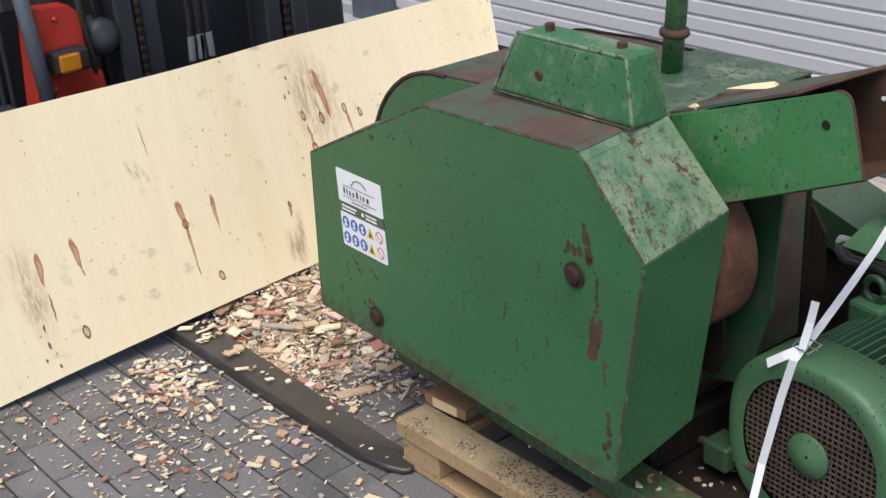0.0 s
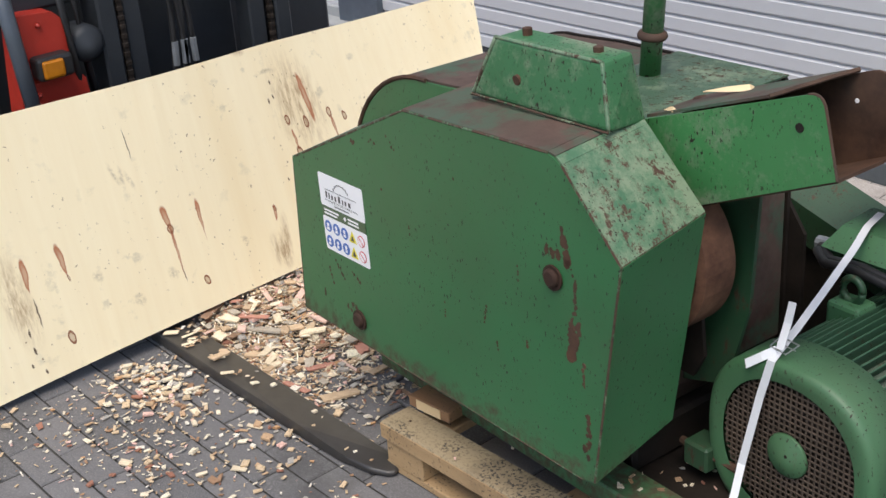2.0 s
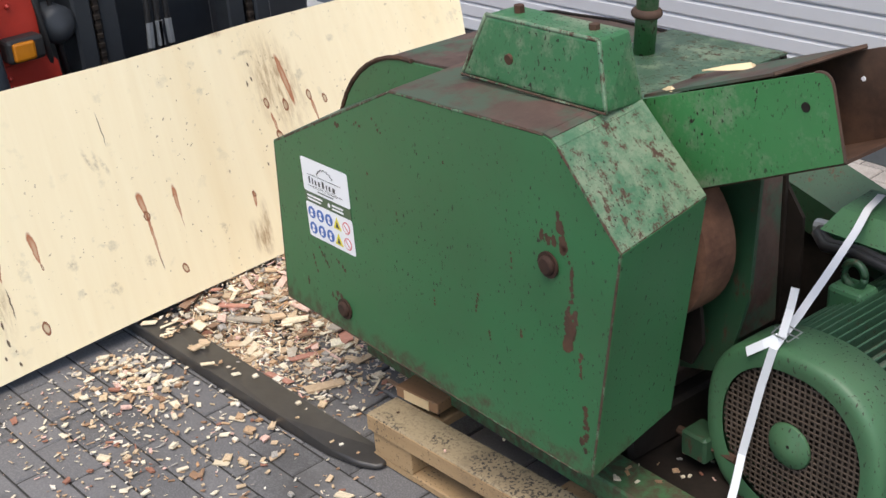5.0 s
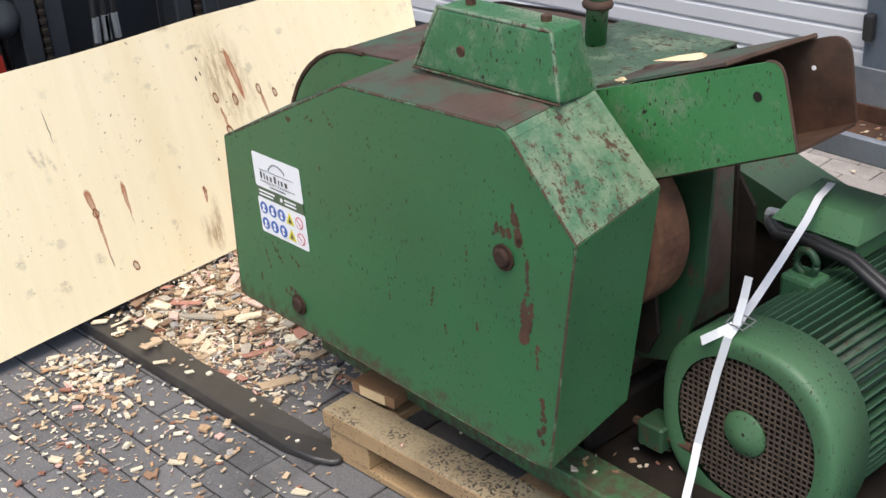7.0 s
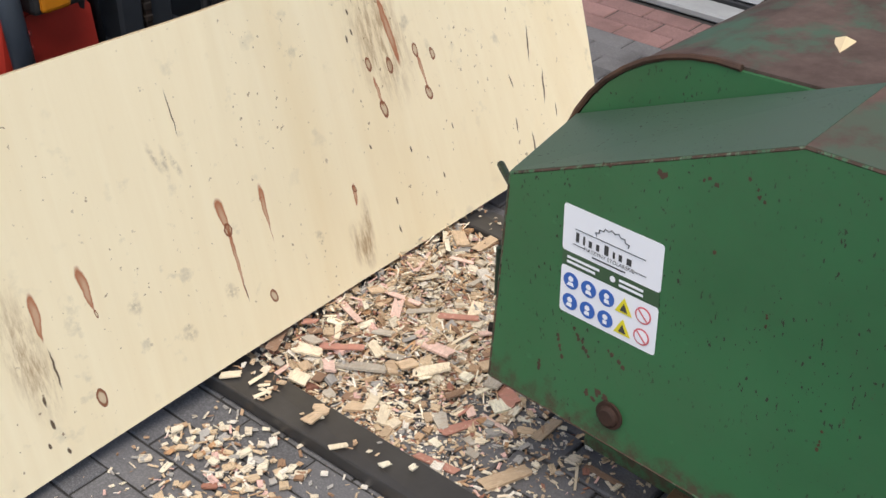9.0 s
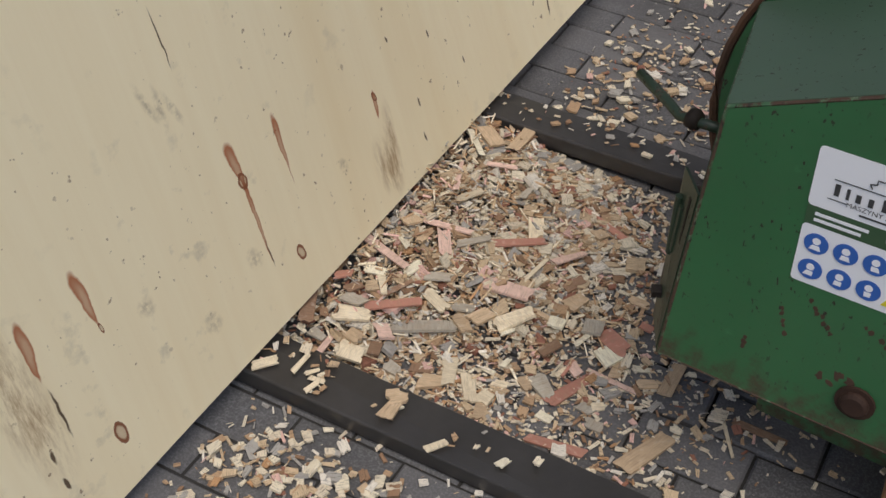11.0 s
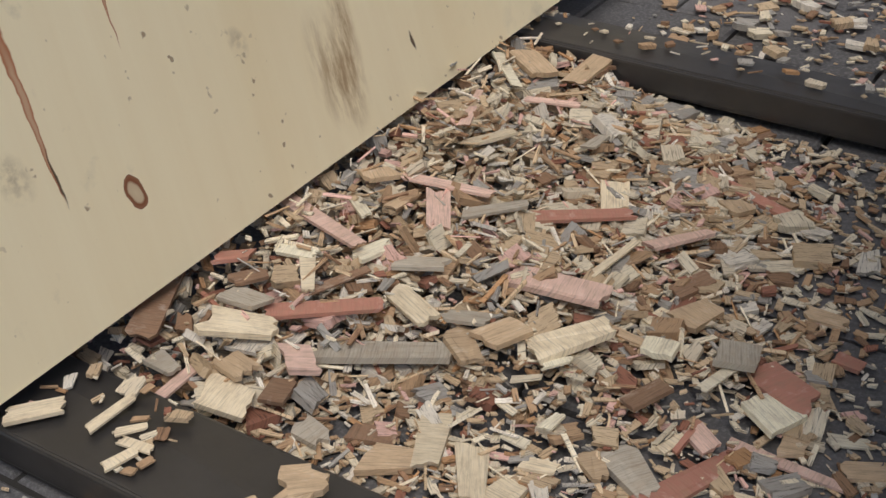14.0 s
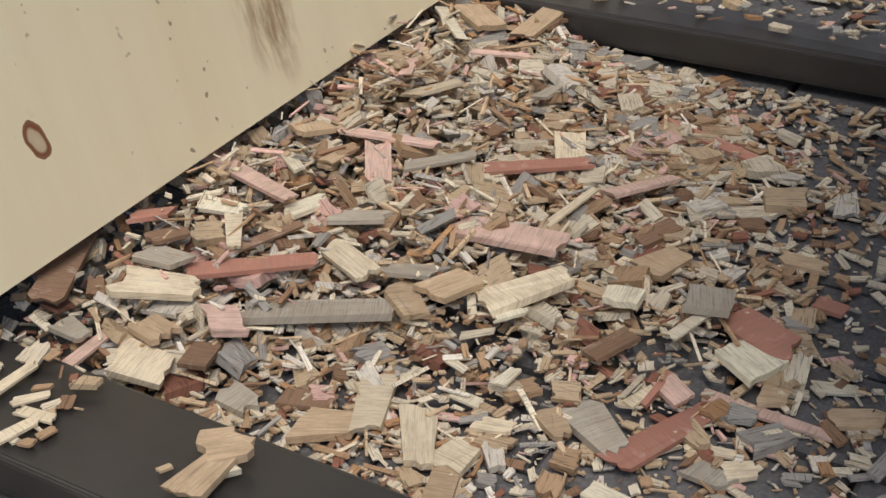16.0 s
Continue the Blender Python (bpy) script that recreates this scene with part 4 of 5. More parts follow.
part("top_panel", flat_poly(rounded(0, SW, 0.120, SH), 0), M_WHITE, stick)
part("green_band", flat_poly([(0.001, 0.092), (SW - 0.001, 0.092), (SW - 0.001, 0.1195), (0.001, 0.1195)], 0), M_STGREEN, stick)
part("bottom_panel", flat_poly(rounded(0.0, SW, 0.0, 0.0915), 0), M_WHITE, stick)
teeth = []
for k in range(15):
    a = radians(168 - k * 10.5)
    rr = 0.034 if k % 2 else 0.029
    teeth.append((0.10 + rr * math.cos(a) * 1.1, 0.166 + rr * math.sin(a) * 0.8))
for p, q in zip(teeth, teeth[1:]):
    part("saw_mark", rod((p[0], -0.0009, p[1]), (q[0], -0.0009, q[1]), 0.0008, 5), M_STGREY, stick)
part("rule", box(0.025, 0.165, -0.0012, -0.0007, 0.1665, 0.1677), M_STGREY, stick)
part("rule", box(0.022, 0.045, -0.0012, -0.0007, 0.1375, 0.1385), M_STGREY, stick)
part("rule", box(0.145, 0.168, -0.0012, -0.0007, 0.1375, 0.1385), M_STGREY, stick)
# the maker's name becomes plain bars of its size
for x, w, h in ((.026, .011, .019), (.041, .007, .017), (.052, .011, .013), (.067, .011, .013), (.083, .014, .019), (.101, .007, .013), (.112, .011, .013), (.127, .016, .013)):
    part("name_bar", box(x + w * 0.15, x + w * 0.72, -0.0012, -0.0007, 0.1445, 0.1445 + h * 0.9), M_STGREY, stick)
words = bpy.data.curves.new("trade_words", "FONT")
words.body, words.size, words.align_x = "MASZYNY STOLARSKIE", 0.0098, "CENTER"
text_ob = bpy.data.objects.new("trade_words", words)
text_me = bpy.data.meshes.new_from_object(text_ob)
bpy.data.objects.remove(text_ob)
text_me.materials.append(M_STGREY)
line = new("trade_words", text_me)
line.parent = stick
line.matrix_basis = pose(0.095, -0.0011, 0.1345, 90, 0, 0)
part("fine_print_bar", box(0.062, 0.128, -0.0012, -0.0007, 0.1275, 0.1298), M_STGREY, stick)
for x0, x1, z in ((0.012, 0.078, 0.108), (0.012, 0.070, 0.099), (0.118, 0.165, 0.108), (0.118, 0.165, 0.099)):
    part("contact_bar", box(x0, x1, -0.0012, -0.0007, z, z + 0.0045), M_WHITE, stick)
part("phone_dot", rod((0.105, -0.0012, 0.1065), (0.105, -0.0007, 0.1065), 0.0055, 14), M_WHITE, stick)
for j in range(2):
    z = 0.066 - j * 0.041
    for i in range(3):
        x = 0.022 + i * 0.037
        s = part("round_sign", rod((x, -0.0012, z), (x, -0.0007, z), 0.0155, 24), M_STBLUE, stick, "round blue instruction sign")
        part("pictogram", rod((x, -0.0017, z + 0.004), (x, -0.0013, z + 0.004), 0.0052, 14), M_WHITE, s)
        part("pictogram", flat_poly([(x - 0.008 + 0.002 * i, z - 0.0095), (x + 0.007 - 0.003 * j, z - 0.0095), (x + 0.0045, z - 0.0025), (x - 0.0045, z - 0.0025)], -0.0017, -0.0013), M_WHITE, s)
    tri = part("warning_sign", flat_poly([(0.114, z - 0.014), (0.148, z - 0.014), (0.131, z + 0.016)], -0.0012, -0.0007), M_STYEL, stick, "yellow warning triangle")
    part("pictogram", flat_poly([(0.124, z - 0.010), (0.139, z - 0.010), (0.131, z + 0.006)], -0.0017, -0.0013), M_STGREY, tri)
    s = part("ban_sign", rod((0.169, -0.0012, z), (0.169, -0.0007, z), 0.0155, 24), M_STRED, stick, "red ringed prohibition sign")
    part("ban_field", rod((0.169, -0.0017, z), (0.169, -0.0013, z), 0.0125, 24), M_WHITE, s)
    part("ban_stroke", flat_poly([(0.159, z + 0.008), (0.161, z + 0.010), (0.179, z - 0.008), (0.177, z - 0.010)], -0.0022, -0.0018), M_STRED, s)

# ---- infeed table behind ----
table = thing("infeed_trough", "galvanised steel infeed trough dusted with chips", "trough", MACH)
part("trough_floor", box(1.00, 2.4, 0.82, 1.0, 0.779, 0.787, 0.002), M_RUST, table)
part("front_lip", box(1.00, 2.4, 0.80, 0.818, 0.778, 0.834, 0.004), M_ZINC, table, "galvanised trough side")
part("back_board", loft([[(u, v, z) for u, z in ((1.04, 0.788), (2.4, 0.788), (2.4, 0.93), (1.046, 0.905))] for v in (1.002, 1.012)]), M_ZINC, table)
part("rust_skirt", box(1.00, 2.4, 0.994, 1.000, 0.788, 0.825), M_RUST, table)
for u in (1.6, 2.3):
    part("trough_leg", box(u, u + 0.06, 1.10, 1.16, 0.0, 0.778, 0.004), M_ZINC, table)

# ---- pallet ----
pal = thing("pallet", "worn softwood pallet under the chipper", "pallet", pose(0.80, 0.675, 0, 0, 0, 0.2))
PX = 1.2


def plank(x0, x1, y0, y1, z0, z1, mat, nm, seed):
    bm = box(x0, x1, y0, y1, z0, z1, 0.003)
    return part(nm, bm, mat, pal)


plank(0, PX, 0.0, 0.098, 0.094, 0.144, M_PLANKTOP, "top_plank", 1)
part("plank_front_edge", box(0.001, PX, -0.0025, 0.0005, 0.098, 0.139), M_PALLET, pal.children[0])
for i, y in enumerate((0.235, 0.44, 0.64)):
    plank(0.25 if i == 0 else 0.0, PX, y, y + 0.095, 0.120, 0.144, M_PALLET, "top_plank", i)
for y in (0.005, 0.37, 0.70):
    for x in (0.01, 0.52, 1.05):
        plank(x, x + 0.14, y, y + 0.095, 0.024, 0.119 if y > 0.1 else 0.093, M_BLOCK if x > .1 else M_PALLET, "block", 2)
    plank(0.0, PX, y + 0.002, y + 0.097, 0.002, 0.0235, M_PALLET, "bottom_board", 3)
for x in (0.02, 0.53, 1.06):
    plank(x, x + 0.12, 0.10, 0.80, 0.0945, 0.119, M_PALLET, "cross_board", 4)
for x, y in ((0.06, 0.05), (0.58, 0.055), (1.1, 0.05)):
    part("nail", rod((x, y, 0.144), (x, y, 0.1455), 0.004, 8), M_RUST, pal)

blk = thing("wood_block", "short red-brown timber block on the pallet", "timber block", pose(0.80, 0.772, 0.1455, 0, 0, 4))
bm = box(0.0, 0.145, 0.0, 0.075, 0.0, 0.030, 0.002)
part("block_body", bm, M_BLOCK, blk)
part("cut_face", box(0.03, 0.115, -0.0026, -0.0004, 0.002, 0.028), M_BLOCKEND, blk, "fresh pale cut")

# ---- splinters lying on the machine ----
for u, v, z, l, w, ang, mt in ((1.07, 0.40, 1.075, 0.10, 0.03, 28, M_SPLINTER), (1.01, 0.30, 1.045, 0.035, 0.014, -10, M_SPLINTER), (0.345, 0.40, 0.962, 0.11, 0.034, 110, M_SPLINTER)):
    bm = loft([[(-l / 2, 0, -0.002), (-l / 2, 0.002, 0.001), (-l / 2, -0.002, 0.001)], [(0, w * .35, 0), (0, 0, 0.008), (0, -w * .35, 0)], [(l / 2, w / 2, 0), (l / 2 - .006, 0, 0.010), (l / 2, -w / 2, 0)]])
    tagged(part("splinter", bm, mt), "pale torn wood splinter lying on the machine", "wood chip").matrix_basis = MACH @ pose(u, v, z, 0, -8, ang)


part("hinge_boss", lathe([(0.0, 0), (0.022, 0.0), (0.026, 0.008), (0.026, 0.03), (0.018, 0.036), (0.0, 0.036)], (0.985, 0.42, 1.0), (0.3, 0, 1), 16), M_RUST, mill, "rusty hinge boss", True)


# ---- chips ----
def chip_mesh(name, P, yaw, tilt, roll, L, W, T, mat, seed=0):
    """One mesh of many torn chips: each an eight-cornered slab with ragged ends."""
    r = np.random.RandomState(seed)
    n = len(P)
    K = 6
    across = np.linspace(-0.5, 0.5, K)
    jag = r.uniform(-0.16, 0.16, (n, 2 * K)) * np.minimum(W, L)[:, None] * r.uniform(0.3, 1.3, (n, 1))
    lx = np.concatenate([np.repeat(-0.5, K), np.repeat(0.5, K)])[None] * L[:, None] + jag
    skew = r.uniform(-0.35, 0.35, n)
    ly = np.concatenate([across, across[::-1]])[None] * W[:, None] * np.where(np.arange(2 * K) < K, 1, r.uniform(0.6, 1.1, n)[:, None])
    lx = lx + skew[:, None] * ly
    bend = r.uniform(-2.0, 2.0, n)[:, None] * (lx ** 2) + r.uniform(-0.16, 0.16, (n, 2 * K)) * T[:, None]
    top = np.stack([lx, ly, bend + T[:, None] / 2], -1)
    bot = np.stack([lx * r.uniform(0.9, 1.0, (n, 1)), ly, bend - T[:, None] / 2], -1)
    V = np.concatenate([top, bot], 1)
    cy, sy, ct, st, cr, sr = np.cos(yaw), np.sin(yaw), np.cos(tilt), np.sin(tilt), np.cos(roll), np.sin(roll)
    Rx = np.zeros((n, 3, 3)); Rx[:, 0, 0] = 1; Rx[:, 1, 1] = cr; Rx[:, 1, 2] = -sr; Rx[:, 2, 1] = sr; Rx[:, 2, 2] = cr
    Ry = np.zeros((n, 3, 3)); Ry[:, 1, 1] = 1; Ry[:, 0, 0] = ct; Ry[:, 0, 2] = st; Ry[:, 2, 0] = -st; Ry[:, 2, 2] = ct
    Rz = np.zeros((n, 3, 3)); Rz[:, 2, 2] = 1; Rz[:, 0, 0] = cy; Rz[:, 0, 1] = -sy; Rz[:, 1, 0] = sy; Rz[:, 1, 1] = cy
    R = Rz @ Ry @ Rx
    Wv = np.einsum("nij,nkj->nki", R, V) + P[:, None]
    low = Wv[:, :, 2].min(1) - swell(P[:, 0], P[:, 1])
    Wv[:, :, 2] += np.maximum(0.001 - low, 0)[:, None]
    faces = []
    shift = r.uniform(0, 1, (n, 2))
    Vuv = V[:, :, :2]
    R2K = 2 * K
    for i in range(n):
        o = i * 2 * R2K
        faces.append(tuple(range(o, o + R2K)))
        faces.append(tuple(range(o + 2 * R2K - 1, o + R2K - 1, -1)))
        faces += [(o + k, o + R2K + k, o + R2K + (k + 1) % R2K, o + (k + 1) % R2K) for k in range(R2K)]
    me = bpy.data.meshes.new(name)
    me.from_pydata(Wv.reshape(-1, 3).tolist(), [], faces)
    me.materials.append(mat)
    layer = me.uv_layers.new(name="UVMap")
    idx = np.empty(len(me.loops), dtype=np.int32)
    me.loops.foreach_get("vertex_index", idx)
    allu = (Vuv + shift[:, None]).reshape(-1, 2)
    swap = np.repeat(r.uniform(0, 1, n) < 0.4, 2 * R2K)
    allu[swap] = allu[swap][:, ::-1]
    allu[:, 1] += np.tile(np.where(np.arange(2 * R2K) < R2K, 0, 0.004), n)
    layer.data.foreach_set("uv", allu[idx].ravel())
    me.validate()
    return me


def rim(y):
    """How far the heap reaches from the sheet."""
    return 0.315 - 0.62 * np.clip(y - 1.0, 0, None) - 1.25 * np.clip(0.88 - y, 0, None) + 0.03 * np.sin(y * 21)


def heap(x, y):
    """Height of the heap of chips, with the paving under it."""
    hx = np.clip((rim(y) + 0.02 - x) / 0.32, 0, 1) ** 0.8
    hy = np.clip((y - 0.69) / 0.22, 0, 1) * np.clip((1.62 - y) / 0.2, 0, 1)
    lean_to = 0.030 * np.clip((0.0 - x) / 0.2, 0, 1)
    return swell(x, y) + (0.042 * hx * (0.7 + 0.3 * np.sin(x * 23 + 1) * np.cos(y * 19))) * hy + lean_to * np.clip((y - 0.70) / 0.06, 0, 1) * np.clip((1.55 - y) / 0.15, 0, 1)


def sizes(r, n, lo=0.008, hi=0.050):
    L = lo + (hi - lo) * r.beta(1.15, 2.9, n)
    W = L * np.where(r.uniform(0, 1, n) < 0.3, r.uniform(0.10, 0.25, n), r.uniform(0.35, 0.95, n))
    T = np.clip(W * r.uniform(0.14, 0.45, n), 0.0014, 0.009)
    return L, W, T


PLYX = lambda y: -0.254 + 0.072 * y
FORKS = ((0.605, 0.713), (1.412, 1.515))


def on_fork(x, y):
    return np.logical_or.reduce([(y > a - 0.004) & (y < b + 0.004) & (x < 0.84) for a, b in FORKS])


r = np.random.RandomState(3)
n = 6400
x = PLYX(1.0) - 0.07 + 0.80 * r.beta(1.1, 1.75, n)
y = 0.715 + 0.70 * r.uniform(0, 1, n)
keep = r.uniform(0, 1, n) < np.clip(1.0 - (x - rim(y)) / 0.10, 0.05, 1) * np.clip((y - 0.68) / 0.30 + (0.02 - x) * 3.0, 0.16, 1) * 0.78
x, y = x[keep], y[keep]
g = swell(x, y)
h = heap(x, y) - g
z = g + 0.004 + h * r.uniform(0.25, 1.25, len(x))
under = x < PLYX(y) + 0.035
z = np.where(under, np.minimum(z, 0.010 + 0.098 * y - 0.019 * y * y - 0.020), z)
L, W, T = sizes(r, len(x), 0.007, 0.042)
L, W = np.where(under, L * 0.7, L), np.where(under, W * 0.7, W)
y = np.clip(y, 0.715 + L * 0.45, 1.408 - L * 0.45)
tl = r.normal(0, 0.46, len(x)) * np.clip(h / 0.03, 0.12, 1)
rl = r.normal(0, 0.58, len(x)) * np.clip(h / 0.03, 0.12, 1)
tagged(new("chip_heap", chip_mesh("chip_heap", np.stack([x, y, z], 1), r.uniform(0, math.tau, len(x)), tl, rl, L, W, T, M_CHIPS, 1)),
       "heap of mixed tan, grey and pink wood chips", "wood chips", kind="stuff")

# chips strewn over the paving
xs, ys = [], []


def strew(cx, cy, sx, sy, n, lim=None):
    px_, py_ = r.normal(cx, sx, n), r.normal(cy, sy, n)
    ok = px_ > PLYX(py_) + 0.02
    ok &= ~on_fork(px_, py_)
    xs.append(px_[ok]), ys.append(py_[ok])


strew(-0.04, 0.475, 0.12, 0.065, 330)
strew(0.15, 0.30, 0.28, 0.22, 150)
strew(0.5, 0.25, 0.35, 0.35, 210)
strew(0.05, 1.72, 0.22, 0.12, 330)
strew(0.2, 1.95, 0.4, 0.28, 170)
strew(0.42, 0.95, 0.12, 0.20, 170)
strew(1.3, 0.2, 0.5, 0.3, 40)
strew(0.5, 2.6, 0.8, 0.35, 70)
x, y = np.concatenate(xs), np.concatenate(ys)
L, W, T = sizes(r, len(x), 0.008, 0.038)
near_pal = (x > 0.78) & (y > 0.66) & (y < 1.48)
L[near_pal] *= 0.3
z = np.where(near_pal, 0.146, swell(x, y) + 0.001 + T / 2 + r.uniform(0, 0.006, len(x)))
tagged(new("strewn_chips", chip_mesh("strewn_chips", np.stack([x, y, z], 1), r.uniform(0, math.tau, len(x)), r.normal(0, 0.10, len(x)), r.normal(0, 0.12, len(x)), L, W, T, M_CHIPS_PALE, 2)),
       "loose pale wood chips strewn over the paving", "wood chips", kind="stuff")
# chips lying on the fork blades
x = np.concatenate([r.uniform(-0.21, -0.06, 26), r.uniform(-0.1, 0.8, 14), r.uniform(-0.21, 0.3, 46), r.uniform(0.0, 0.5, 20)])
y = np.concatenate([r.uniform(0.615, 0.703, 40), r.uniform(1.425, 1.505, 66)])
L, W, T = sizes(r, len(x), 0.006, 0.026)
top = np.where(x < 0.45, 0.046, 0.046 - (x - 0.45) * 0.066) + np.where(y > 1.0, 0.052, 0.0)
tagged(new("fork_chips", chip_mesh("fork_chips", np.stack([x, y, top + T / 2], 1), r.uniform(0, math.tau, len(x)), r.normal(0, 0.06, len(x)), r.normal(0, 0.08, len(x)), L, W, T, M_CHIPS_PALE, 3)),
       "small pale chips lying on the fork blades", "wood chips", kind="stuff")
# splinters and dust
n = 8500
x = np.concatenate([r.normal(0.08, 0.22, n), r.normal(0.2, 0.32, 1800)])
y = np.concatenate([r.uniform(0.72, 1.40, n), r.normal(0.3, 0.22, 900), r.normal(1.85, 0.2, 900)])
ok = (x > PLYX(y) + 0.005) & ~on_fork(x, y) & ~((x > 0.78) & (y > 0.66))
x, y = x[ok], y[ok]
L = 0.003 + 0.024 * r.beta(0.8, 2.6, len(x))
W = np.clip(L * r.uniform(0.15, 0.75, len(x)), 0.0010, 0.007)
T = np.clip(W * 0.45, 0.0006, 0.002)
z = 0.001 + swell(x, y) + (heap(x, y) - swell(x, y)) * r.uniform(0.6, 1.3, len(x))
tagged(new("wood_dust", chip_mesh("wood_dust", np.stack([x, y, z], 1), r.uniform(0, math.tau, len(x)), r.normal(0, 0.2, len(x)), r.normal(0, 0.2, len(x)), L, W, T, M_CHIPS_PALE, 4)),
       "fine splinters and sawdust between the chips", "sawdust", kind="stuff")
n = 700
x = PLYX(1.0) + 0.58 * r.beta(1.1, 1.7, n)
y = r.uniform(0.73, 1.395, n)
ok = x < rim(y) + 0.06
x, y = x[ok], y[ok]
L = 0.012 + 0.034 * r.beta(1.2, 2.5, len(x))
W = r.uniform(0.0012, 0.0048, len(x))
T = W * r.uniform(0.35, 0.7, len(x))
z = 0.004 + swell(x, y) + (heap(x, y) - swell(x, y)) * r.uniform(1.05, 1.35, len(x))
tagged(new("wood_shards", chip_mesh("wood_shards", np.stack([x, y, z], 1), r.uniform(0, math.tau, len(x)), r.normal(0, 0.25, len(x)), r.normal(0, 0.5, len(x)), L, W, T, M_SHARD, 8)),
       "thin pale splinters lying over the chips", "wood splinters", kind="stuff")
# chips on the trough and at the motor's foot
x, y = r.uniform(1.12, 1.9, 160), r.uniform(0.83, 0.98, 160)
L, W, T = sizes(r, 160, 0.006, 0.024)
ob = tagged(new("trough_chips", chip_mesh("trough_chips", np.stack([x, y, np.full(160, 0.790)], 1), r.uniform(0, math.tau, 160), r.normal(0, .1, 160), r.normal(0, .1, 160), L, W, T, M_CHIPS, 5)),
            "pale chips lying in the infeed trough", "wood chips", kind="stuff")
ob.matrix_basis = MACH
x, y = r.uniform(0.98, 1.12, 22), r.uniform(0.16, 0.42, 22)
L, W, T = sizes(r, 22, 0.008, 0.022)
ob = tagged(new("base_chips", chip_mesh("base_chips", np.stack([x, y, np.where(y < .245, 0.207, 0.168)], 1), r.uniform(0, math.tau, 22), r.normal(0, .1, 22), r.normal(0, .1, 22), L, W, T, M_CHIPS, 6)),
            "a few pale chips on the base frame", "wood chips", kind="stuff")
ob.matrix_basis = MACH

